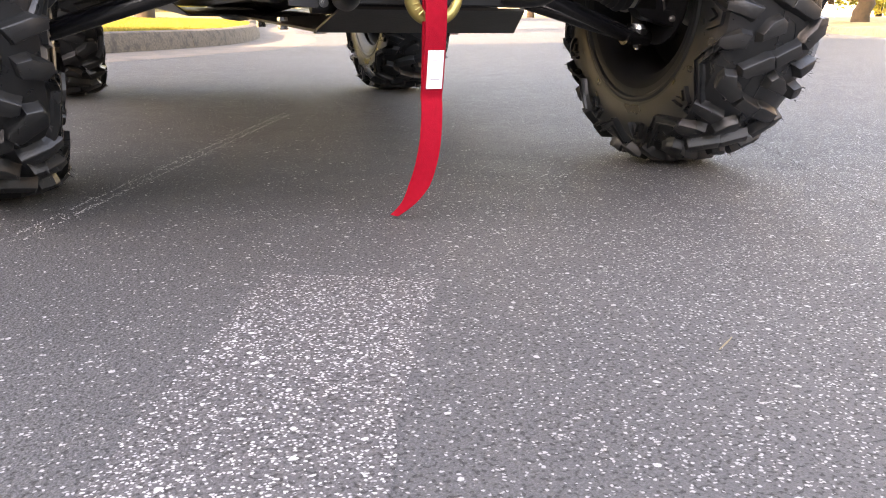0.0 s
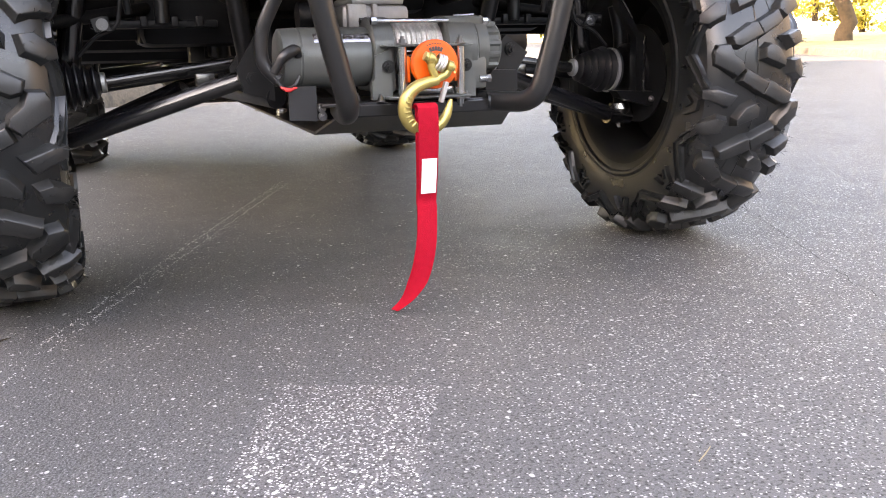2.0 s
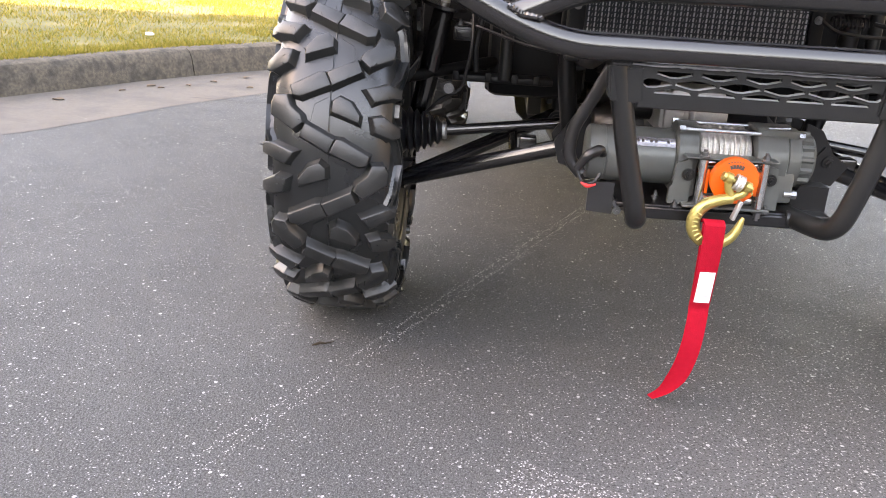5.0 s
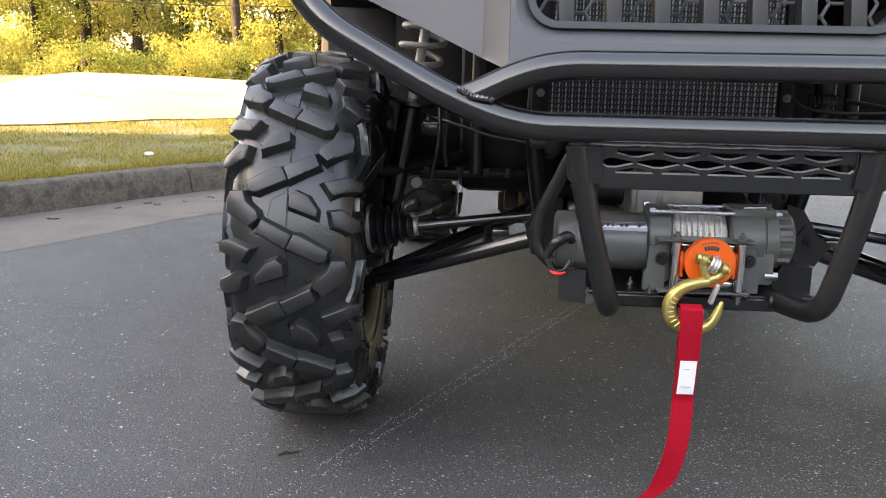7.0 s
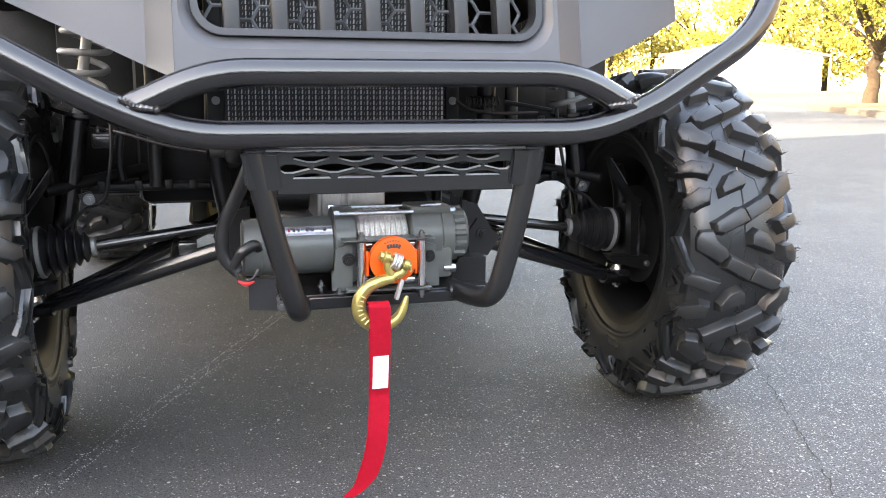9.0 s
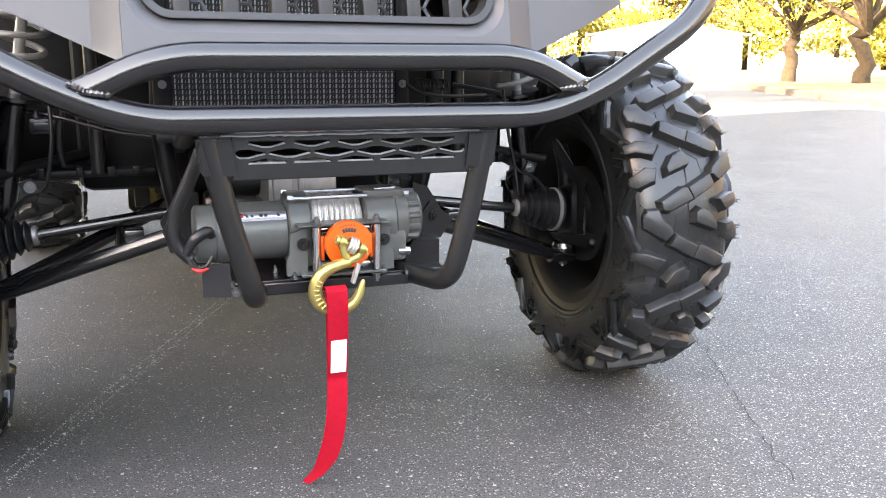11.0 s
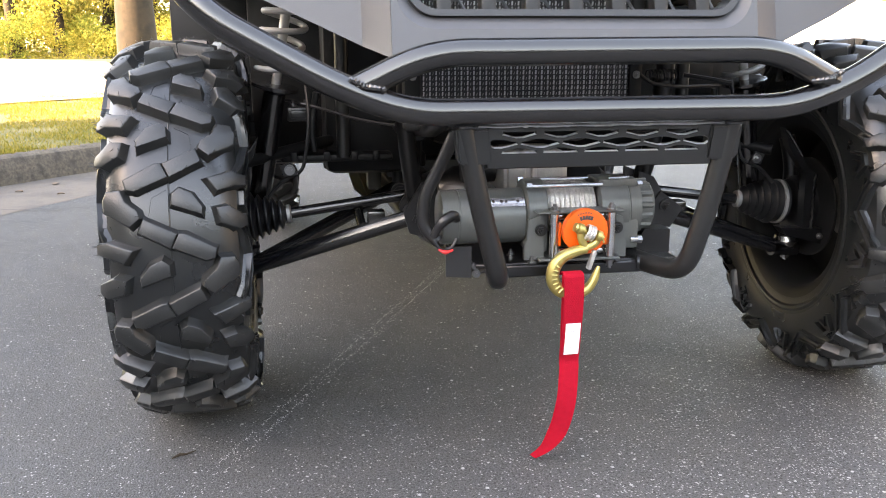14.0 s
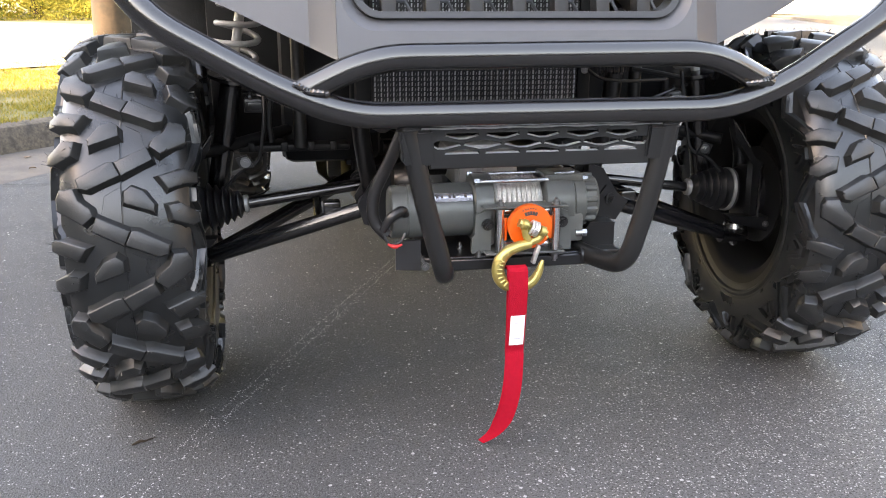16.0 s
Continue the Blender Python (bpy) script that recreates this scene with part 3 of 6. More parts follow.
def tree(x, y, z, height, trunk_r, crown_low, crown_r, leaf, label, seed, clumps=34, per=90, size=0.13, fork=None, group="", spread=0.75):
    rnd = random.Random(seed)
    holder = thing("tree", (x, y, z), label, "tree", group)
    bm = B()
    top = fork or height * 0.9
    path = [(x + rnd.gauss(0, 0.03) * k, y + rnd.gauss(0, 0.03) * k, z + top * k / 6 - (0.3 if k == 0 else 0)) for k in range(7)]
    rad = [trunk_r * (1.2 if k == 0 else 1.05 - 0.85 * (k / 6) * (0.35 if fork else 1)) for k in range(7)]
    sweep(bm, path, rad, seg=12)
    part("trunk", bm, M_BARK, holder)
    centres = []
    limbs = 7 if fork else 10
    for j in range(limbs):
        a = 2 * math.pi * (j + rnd.random() * 0.6) / limbs
        start = path[6] if fork else path[rnd.randint(2, 5)]
        reach = crown_r * rnd.uniform(0.6, 1.0)
        zt = rnd.uniform(crown_low + 0.3, height)
        end = (x + reach * math.cos(a), y + reach * math.sin(a), z + zt)
        mid = tuple((s * 0.5 + e * 0.5) + (rnd.gauss(0, 0.12)) for s, e in zip(start, end))
        bm = B()
        sweep(bm, rounded([start, mid, end], 1.0, 4), [trunk_r * q for q in np.linspace(0.5, 0.06, len(rounded([start, mid, end], 1.0, 4)))], seg=7)
        part("limb", bm, M_BARK, holder)
        centres += [mid, end]
    while len(centres) < clumps:
        a, q = rnd.random() * 6.283, rnd.random() ** 0.6
        zt = crown_low + (height - crown_low) * rnd.random() ** 1.25
        w = crown_r * (0.45 + 0.65 * math.sin(math.pi * min(1, (zt - crown_low) / (height - crown_low) * 0.85 + 0.15)))
        centres.append((x + w * q * math.cos(a), y + w * q * math.sin(a), z + zt))
    ob = new("crown", leaves_mesh("crown", centres, per, spread * crown_r * 0.42, size, leaf))
    ob.parent = holder
    ob.matrix_parent_inverse = Matrix.Translation(-HOME[holder.name])
    return holder


rnd = random.Random(5)
belt = []
for k in range(17):
    a = radians(-36 + 2.9 * k)
    r = rnd.uniform(27, 36)
    belt.append((r * math.sin(a), r * math.cos(a)))
for k, (x, y) in enumerate(belt):
    kind = k % 3
    leaf, text = ((M_LEAF_Y, "tall sunlit tree with yellow-green autumn leaves"), (M_LEAF_P, "sunlit pine with bare lower trunk and yellowish needles"), (M_LEAF_G, "broad green tree with yellowing leaves"))[kind]
    tree(x, y, 0.2, rnd.uniform(8, 12), rnd.uniform(0.13, 0.24), rnd.uniform(0.6, 1.6), rnd.uniform(2.0, 3.0), leaf, text, 100 + k, clumps=52, per=250, size=0.056, group="trees along the far edge")
for k in range(20):
    a = radians(-38 + 2.5 * k + rnd.uniform(-0.8, 0.8))
    r = rnd.uniform(38, 48)
    tree(r * math.sin(a), r * math.cos(a), 0.0, rnd.uniform(10, 14), 0.2, rnd.uniform(0.3, 0.8), rnd.uniform(3.2, 4.2), (M_LEAF_Y, M_LEAF_G, M_LEAF_Y)[k % 3], "dense yellow-green tree in the second row", 500 + k, clumps=70, per=190, size=0.11, group="trees along the far edge")
for k in range(22):
    a = radians(-38 + 2.3 * k + rnd.uniform(-0.8, 0.8))
    r = rnd.uniform(24, 27)
    x, y = r * math.sin(a), r * math.cos(a)
    holder = thing("bush", (x, y, 0.2), "sunlit yellow-green bush at the lawn's far edge", "bush", "bushes along the far edge")
    cs = [(x + rnd.gauss(0, 0.7), y + rnd.gauss(0, 0.5), 0.3 + rnd.random() * rnd.uniform(0.5, 1.6)) for _ in range(9)]
    ob = new("crown", leaves_mesh("crown", cs, 320, 0.5, 0.040, (M_LEAF_Y, M_LEAF_G)[k % 3 == 2]))
    ob.parent = holder
    ob.matrix_parent_inverse = Matrix.Translation(-HOME[holder.name])

# trees that stand on the near lawn behind the car, and those across the road
tree(-2.15, 8.75, 0.16, 9.0, 0.20, 3.2, 3.2, M_LEAF_G, "thick brown trunk standing on the near lawn", 7, clumps=40, per=80, size=0.10)
tree(0.05, 11.0, 0.16, 8.0, 0.12, 3.4, 2.4, M_LEAF_G, "slim tree on the lawn behind the vehicle", 8, clumps=30, per=80, size=0.10)
tree(17.4, 18.7, 0.20, 7.2, 0.19, 2.7, 4.6, M_LEAF_G, "spreading tree with forked trunk across the road", 9, clumps=100, per=230, size=0.060, fork=1.35)
tree(17.3, 16.0, 0.20, 7.0, 0.21, 2.7, 4.2, M_LEAF_Y, "tree with yellow leaves on the strip across the road", 10, clumps=80, per=220, size=0.060, fork=1.30)
for k in range(15):
    a = radians(24 + 2.6 * k)
    r = rnd.uniform(66, 80)
    tree(r * math.sin(a), r * math.cos(a), 0.0, rnd.uniform(9, 13), 0.25, rnd.uniform(0.6, 1.5), rnd.uniform(3.2, 4.4), (M_LEAF_Y, M_LEAF_Y, M_LEAF_P)[k % 3], "distant sunlit yellow-green tree", 300 + k, clumps=50, per=110, size=0.17, group="distant trees")


def house():
    cx, cy, turn = 33.6, 48.5, -34.0
    m = pose(cx, cy, 0.2, 0, 0, turn)
    holder = thing("house", (cx, cy, 0.2), "white single-storey house in full sunlight, low gabled roof", "house")
    w, dpt, eave, peak = 4.85, 7.0, 2.3, 3.2

    def tp(bm):
        bmesh.ops.transform(bm, matrix=m, verts=bm.verts[:])
        return bm
    bm = B()
    slab(bm, [(-w, 0, 0), (w, 0, 0), (w, 0, eave), (0, 0, peak), (-w, 0, eave)], 0.2)
    slab(bm, [(-w, 2 * dpt, 0), (w, 2 * dpt, 0), (w, 2 * dpt, eave), (0, 2 * dpt, peak), (-w, 2 * dpt, eave)], 0.2)
    box(bm, -w, -w + 0.2, 0.2, 2 * dpt, 0, eave)
    box(bm, w - 0.2, w, 0.2, 2 * dpt, 0, eave)
    part("wall", tp(bm), M_SIDING, holder)
    bm = B()
    for s in (-1, 1):
        slab(bm, [(0, -0.4, peak + 0.02), (s * (w + 0.4), -0.4, eave - 0.05), (s * (w + 0.4), 2 * dpt + 0.4, eave - 0.05), (0, 2 * dpt + 0.4, peak + 0.02)], 0.12, (0, 0, 1))
    part("roof", tp(bm), M_ROOF, holder)
    for x0 in (-1.0, 2.6, w + 0.42):
        part("downpipe", tp(box(B(), x0, x0 + 0.10, -0.06, -0.004, 0.0, eave - 0.2)), M_SIDING, holder)


house()


def shed():
    cx, cy = 45.0, 48.0
    m = pose(cx, cy, -0.1, 0, 0, -40)
    holder = thing("shed", (cx, cy, -0.1), "low white outbuilding with a shallow gabled roof in sunlight", "shed")
    bm = slab(B(), [(-2.3, 0, 0), (2.3, 0, 0), (2.3, 0, 1.05), (0, 0, 1.6), (-2.3, 0, 1.05)], 4.0)
    bmesh.ops.transform(bm, matrix=m, verts=bm.verts[:])
    part("wall", bm, M_SIDING, holder)
    for k in (-1, 1):
        bm = slab(B(), [(0, -0.2, 1.62), (k * 2.5, -0.2, 1.02), (k * 2.5, 4.2, 1.02), (0, 4.2, 1.62)], 0.08, (0, 0, 1))
        bmesh.ops.transform(bm, matrix=m, verts=bm.verts[:])
        part("roof", bm, M_ROOF, holder)


shed()

# overhead wires
for j, (z0, sag) in enumerate(((3.1, 0.25), (2.75, 0.2), (2.6, 0.3))):
    bm = B()
    pts = [Vector((-15.5 + 14.0 * t, 21.5 + 1.6 * t, z0 - sag * 4 * t * (1 - t))) for t in [k / 16 for k in range(17)]]
    sweep(bm, pts, 0.011, seg=6)
    solo("overhead_wire", bm, M_HOSE, "pale overhead utility wire in front of the trees", "wire", "utility wires", kind="structure")
for x, y in ((-15.5, 21.55), (-1.5, 23.15)):
    bm = B()
    lathe(bm, (x, y, 0.1), (0, 0, 1), [(0, 0.09), (2.0, 0.08), (3.4, 0.07)], seg=12)
    solo("utility_post", bm, M_BARK, "weathered wooden post carrying wires", "post", "utility posts")

# unseen plain wall added beside the camera to block the sun and shade the place
bm = B()
box(bm, -12.4, -12.0, -16.0, 1.5, -0.05, 8.3)
solo("sun_blocker_west", bm, M_SUN_BLOCKER, "unseen plain rendered wall added to block the low sun", "wall", kind="structure")
# three unseen dark walls, added to hold back low sky and bounce light
bm = B()
box(bm, -11.9, 9.4, -9.4, -9.0, -0.05, 2.7)
solo("sky_blocker_south", bm, M_SKY_BLOCKER, "unseen dark wall added to block low sky light", "wall", kind="structure")
bm = B()
box(bm, 9.0, 9.4, -8.95, 4.3, -0.05, 5.5)
solo("sky_blocker_east", bm, M_SKY_BLOCKER, "unseen dark wall added to block low sky light", "wall", kind="structure")
bm = B()
box(bm, -22.4, -22.0, -1.0, 15.0, -0.05, 4.6)
solo("sky_blocker_northwest", bm, M_SKY_BLOCKER, "unseen dark wall added beyond the lot to block low sky light", "wall", kind="structure")


# ---------------------------------------------------------------- the vehicle
car = thing("utility_vehicle", (0, 1.2, 0), "grey and black side-by-side off-road vehicle with tubular bumper, parked on asphalt", "vehicle")
AXLE_F, AXLE_R, TYRE_R, TRACK = 0.395, 2.05, 0.32, 0.590
XP = (1.0, -1.0)


# -- tyres and wheels
PROFILE = [(0.0, 0.3012), (0.028, 0.3007), (0.055, 0.2987), (0.076, 0.2928), (0.089, 0.2803), (0.0945, 0.2583), (0.0950, 0.2350), (0.0920, 0.2080), (0.0865, 0.1860), (0.0815, 0.1700)]
ARC = [0.0]
for p_, q_ in zip(PROFILE, PROFILE[1:]):
    ARC.append(ARC[-1] + math.hypot(q_[0] - p_[0], q_[1] - p_[1]))


def on_tyre(s, v, h, wide=1.0):
    """A point on the tyre: s across from the middle, v round it, h above the carcass."""
    sg, a = (1 if s >= 0 else -1), min(abs(s), ARC[-1] - 1e-6)
    k = max(i for i in range(len(ARC) - 1) if ARC[i] <= a)
    t = (a - ARC[k]) / (ARC[k + 1] - ARC[k])

    def nrm(i):
        p, q = PROFILE[max(i - 1, 0)], PROFILE[min(i + 1, len(PROFILE) - 1)]
        dx, dr = q[0] - p[0], q[1] - p[1]
        w = math.hypot(dx, dr)
        return (-dr / w, dx / w) if i else (0.0, 1.0)
    (x0, r0), (x1, r1) = PROFILE[k], PROFILE[k + 1]
    n0, n1 = nrm(k), nrm(k + 1)
    x = x0 + (x1 - x0) * t + h * (n0[0] + (n1[0] - n0[0]) * t)
    r = r0 + (r1 - r0) * t + h * (n0[1] + (n1[1] - n0[1]) * t)
    f = v / 0.31
    return Vector((sg * x * wide, -r * math.cos(f), r * math.sin(f)))


def grown(poly, d):
    """The outline moved outwards by d, its corners along their bisectors."""
    n = len(poly)
    area = sum(poly[i][0] * poly[(i + 1) % n][1] - poly[(i + 1) % n][0] * poly[i][1] for i in range(n))
    d = d if area > 0 else -d
    out = []
    for i in range(n):
        (ax, ay), (bx, by), (cx, cy) = poly[i - 1], poly[i], poly[(i + 1) % n]
        l1, l2 = math.hypot(bx - ax, by - ay), math.hypot(cx - bx, cy - by)
        n1, n2 = ((by - ay) / l1, -(bx - ax) / l1), ((cy - by) / l2, -(cx - bx) / l2)
        mx, my = n1[0] + n2[0], n1[1] + n2[1]
        q = d / max(0.45, (mx * mx + my * my) / 2)
        out.append((bx + mx * q, by + my * q))
    return out


def lug(bm, poly, height, wide, v0, sipe=None):
    """A tread block: flared foot, steep walls, softly broken edges and a slightly domed top, with whiskers left by the mould."""
    rings = []
    for d, h in ((0.0070, -0.0030), (0.0042, height * 0.10), (0.0030, height * 0.30), (0.0008, height * 0.90), (0.0, height * 0.965), (-0.0016, height)):
        rings.append([bm.verts.new(on_tyre(s, v0 + v, h, wide)) for s, v in grown(poly, d)])
    n = len(poly)
    for a, b in zip(rings, rings[1:]):
        for j in range(n):
            bm.faces.new((a[j], a[(j + 1) % n], b[(j + 1) % n], b[j])).material_index = 2
    cs, cv = sum(p[0] for p in poly) / n, sum(p[1] for p in poly) / n
    mid = bm.verts.new(on_tyre(cs, v0 + cv, height + 0.0004, wide))
    for j in range(n):
        bm.faces.new((rings[-1][j], rings[-1][(j + 1) % n], mid)).material_index = 2
    if sipe:
        (p0, q0), (p1, q1) = sipe
        ridge(bm, [(p0, q0), (p1, q1)], 0.0016, height + 0.0007, wide, v0)
    long = 1.4 if abs(cs) > 0.06 else 1.0
    for _ in range(9 if long > 1 else 4):
        j = random.randrange(n)
        t = random.random()
        s, v = (poly[j][0] * (1 - t) + poly[(j + 1) % n][0] * t, poly[j][1] * (1 - t) + poly[(j + 1) % n][1] * t)
        root, tip = on_tyre(s, v0 + v, height * 0.93, wide), on_tyre(s + random.gauss(0, 0.0018), v0 + v + random.gauss(0, 0.0018), height + long * random.uniform(0.002, 0.006), wide)
        cyl(bm, root, tip, 0.00045, 0.00025, seg=4)


def ridge(bm, pts, width, height, wide, v0):
    """A low rib moulded along a bent line on the tyre."""
    for (p0, q0), (p1, q1) in zip(pts, pts[1:]):
        n = max(1, int(math.hypot(p1 - p0, q1 - q0) / 0.014))
        d = math.hypot(p1 - p0, q1 - q0)
        np_, nq = -(q1 - q0) / d * width / 2, (p1 - p0) / d * width / 2
        rows = []
        for k in range(n + 1):
            t = (k / n) * (1 + 0.2 * width / d)
            p, q = p0 + (p1 - p0) * t, q0 + (q1 - q0) * t
            rows.append([bm.verts.new(on_tyre(p + np_ * w, v0 + q + nq * w, h, wide)) for w, h in ((-1.25, -0.002), (-0.72, height), (0.72, height), (1.25, -0.002))])
        for a, b in zip(rows, rows[1:]):
            for k in range(3):
                bm.faces.new((a[k], a[k + 1], b[k + 1], b[k]))
        bm.faces.new(rows[0])
        bm.faces.new(rows[-1][::-1])


def tyre_mesh(wide, phase):
    bm = B()
    seg = 96
    rows = [(-x, r) for x, r in PROFILE[:0:-1]] + PROFILE
    rows += [(0.074, 0.160), (-0.074, 0.160)]
    rings = [[bm.verts.new((x * wide, -r * math.cos(2 * math.pi * k / seg), r * math.sin(2 * math.pi * k / seg))) for k in range(seg)] for x, r in rows]
    for j, (a, b) in enumerate(zip(rings, rings[1:] + rings[:1])):
        low = rows[j][1] < 0.215 and rows[(j + 1) % len(rows)][1] < 0.215
        for k in range(seg):
            bm.faces.new((a[k], a[(k + 1) % seg], b[(k + 1) % seg], b[k])).material_index = 1 if low else 0
    period, H = 2 * math.pi * 0.31 / 10, 0.0170
    blocks = [  # half a period of the tread: across, round; the other half is its mirror image
        ([(-0.034, 0.075), (0.008, 0.054), (-0.001, 0.035), (-0.041, 0.057)], None),
        ([(0.011, 0.054), (0.019, 0.0535), (0.058, 0.032), (0.055, 0.019), (0.044, 0.0165), (0.002, 0.035)], None),
        ([(0.003, 0.094), (0.004, 0.109), (0.013, 0.116), (0.029, 0.109), (0.042, 0.090), (0.041, 0.080)], None),
        ([(0.039, 0.174), (0.042, 0.184), (0.057, 0.197), (0.062, 0.213), (0.078, 0.213), (0.083, 0.202), (0.082, 0.184), (0.052, 0.163)], None),
        ([(0.049, 0.130), (0.078, 0.141), (0.094, 0.139), (0.094, 0.124), (0.082, 0.121), (0.061, 0.112)], ((0.066, 0.127), (0.084, 0.131))),
        ([(0.060, 0.088), (0.074, 0.091), (0.094, 0.077), (0.096, 0.063), (0.086, 0.058), (0.064, 0.068)], ((0.069, 0.080), (0.082, 0.071))),
    ]
    arm = ((0.090, 0.134), (0.104, 0.160), (0.126, 0.206), (0.112, 0.236), (0.092, 0.266))
    for u in range(20):
        v0, m = phase + u * period / 2, 1 if u % 2 == 0 else -1
        for poly, sipe in blocks:
            lug(bm, [(m * p, q) for p, q in poly], H, wide, v0, sipe and [(m * p, q) for p, q in sipe])
        # arms that run from the shoulder blocks down the sidewall, with raised edges, and a small bent mark between them
        ridge(bm, [(m * p, q) for p, q in arm], 0.0180, 0.0072, wide, v0)
        for k in (-1, 1):
            ridge(bm, [(m * (p + k * 0.0066), q + k * 0.0010 * (1 if j < 2 else -1)) for j, (p, q) in enumerate(arm)], 0.0036, 0.0120, wide, v0)
        ridge(bm, [(m * p, q) for p, q in ((0.131, 0.136), (0.107, 0.119), (0.108, 0.098), (0.132, 0.081))], 0.0072, 0.0078, wide, v0)
        ridge(bm, [(m * p, q) for p, q in ((0.133, 0.121), (0.119, 0.109), (0.134, 0.096))], 0.0032, 0.0060, wide, v0)
        # thin moulding ribs between the blocks
        ridge(bm, [(m * p, q) for p, q in ((-0.031, 0.078), (-0.026, 0.106), (-0.006, 0.118))], 0.0012, 0.0009, wide, v0)
    # flash line left by the mould, round the middle
    sweep(bm, [on_tyre(-0.002, 0.31 * 2 * math.pi * k / 90, 0.0004, wide) for k in range(91)], 0.0012, seg=5, cap=False)
    done_faces = len(bm.faces)
    for s in (-0.180, 0.180):
        sweep(bm, [on_tyre(s, 0.31 * 2 * math.pi * k / 72, -0.0045, wide) for k in range(73)], 0.0080, seg=10, cap=False)
    bm.faces.ensure_lookup_table()
    for f in bm.faces[done_faces:]:
        f.material_index = 1
    bmesh.ops.recalc_face_normals(bm, faces=bm.faces[:])
    me = bpy.data.meshes.new("tyre")
    bm.to_mesh(me)
    bm.free()
    me.materials.append(M_RUBBER)
    me.materials.append(M_BEAD)
    me.materials.append(M_LUG)
    finish(me, 32)
    return me


def rim_bm(out):
    """Steel wheel; out is the side of the axle that faces away from the vehicle."""
    bm = B()
    prof = [(-0.0845, 0.177), (-0.080, 0.168), (-0.074, 0.160), (-0.055, 0.157), (-0.02, 0.150), (0.03, 0.150), (0.055, 0.156), (0.074, 0.160), (0.080, 0.168), (0.0845, 0.177), (0.079, 0.163), (0.070, 0.153), (0.03, 0.143), (-0.02, 0.143), (-0.070, 0.153), (-0.079, 0.163)]
    lathe(bm, (0, 0, 0), (1, 0, 0), prof, seg=48, closed=True)
    lathe(bm, (out * 0.018, 0, 0), (out, 0, 0), [(0, 0.145), (0.006, 0.146), (0.020, 0.12), (0.030, 0.085), (0.022, 0.06), (0.016, 0.06), (0.022, 0.085), (0.012, 0.12)], seg=48, closed=True)
    for k in range(10):
        a = 2 * math.pi * k / 10
        q = Matrix.Rotation(a, 4, "X")
        r = bmesh.ops.create_cube(bm, size=1.0)["verts"]
        bmesh.ops.scale(bm, vec=(0.014, 0.012, 0.05), verts=r)
        bmesh.ops.translate(bm, vec=(out * 0.040, 0, 0.115), verts=r)
        bmesh.ops.transform(bm, matrix=q, verts=r)
    return bm


def hub_bm(out):
    bm = B()
    lathe(bm, (out * 0.030, 0, 0), (out, 0, 0), [(0, 0.06), (0.008, 0.06), (0.012, 0.035), (0.045, 0.032), (0.048, 0.026)], seg=24)
    for k in range(4):
        a = 2 * math.pi * k / 4 + 0.4
        bolt(bm, (out * 0.038, 0.045 * math.cos(a), 0.045 * math.sin(a)), (out, 0, 0), 0.008, 0.012)
    return bm


TYRE_FL, TYRE_FR, TYRE_REAR = tyre_mesh(1.0, 0.0), tyre_mesh(1.0, 0.135), tyre_mesh(1.18, 0.03)


def place(ob, parent, m):
    ob.parent = parent
    ob.matrix_parent_inverse = Matrix.Translation(-HOME[parent.name]) if parent.name in HOME else Matrix()
    ob.matrix_basis = m


for side, y, tyre in ((-1, AXLE_F, TYRE_FL), (1, AXLE_F, TYRE_FR), (-1, AXLE_R, TYRE_REAR), (1, AXLE_R, TYRE_REAR)):
    w = part("wheel", rim_bm(side), M_RIM, None, "black steel wheel rim")
    toe = -1.7 * side if y < 1 else 0.0
    place(w, car, pose(side * (TRACK + 0.009 if y < 1 else 0.560) + (0.012 if side > 0 else 0.008), y, TYRE_R - 0.002, 0, 0, toe))
    t = new("tyre", tyre)
    t["label"] = "black knobbly mud tyre with deep angular lugs"
    t.parent = w
    h = part("hub", hub_bm(side), M_ALU, None)
    h.parent = w

# -- front bumper
bumper_pts = [(-0.600, 0.10, 0.850), (-0.575, 0.03, 0.765), (-0.520, -0.008, 0.668), (-0.350, -0.02, 0.574), (-0.262, -0.02, 0.541),
              (0.262, -0.02, 0.541), (0.350, -0.02, 0.574), (0.520, -0.008, 0.678), (0.575, 0.03, 0.775), (0.600, 0.10, 0.860)]
bumper = part("front_bumper", sweep(B(), rounded(bumper_pts, 0.075, 8), 0.0180, seg=24), M_TUBE, car, "black powder-coated tubular steel bumper")
hoop = [(-0.330, -0.018, 0.570), (-0.235, -0.020, 0.615), (0.235, -0.020, 0.618), (0.322, -0.018, 0.574)]
part("upper_hoop", sweep(B(), rounded(hoop, 0.085, 8), 0.0178, seg=24), M_TUBE, bumper, "black arched bumper tube")


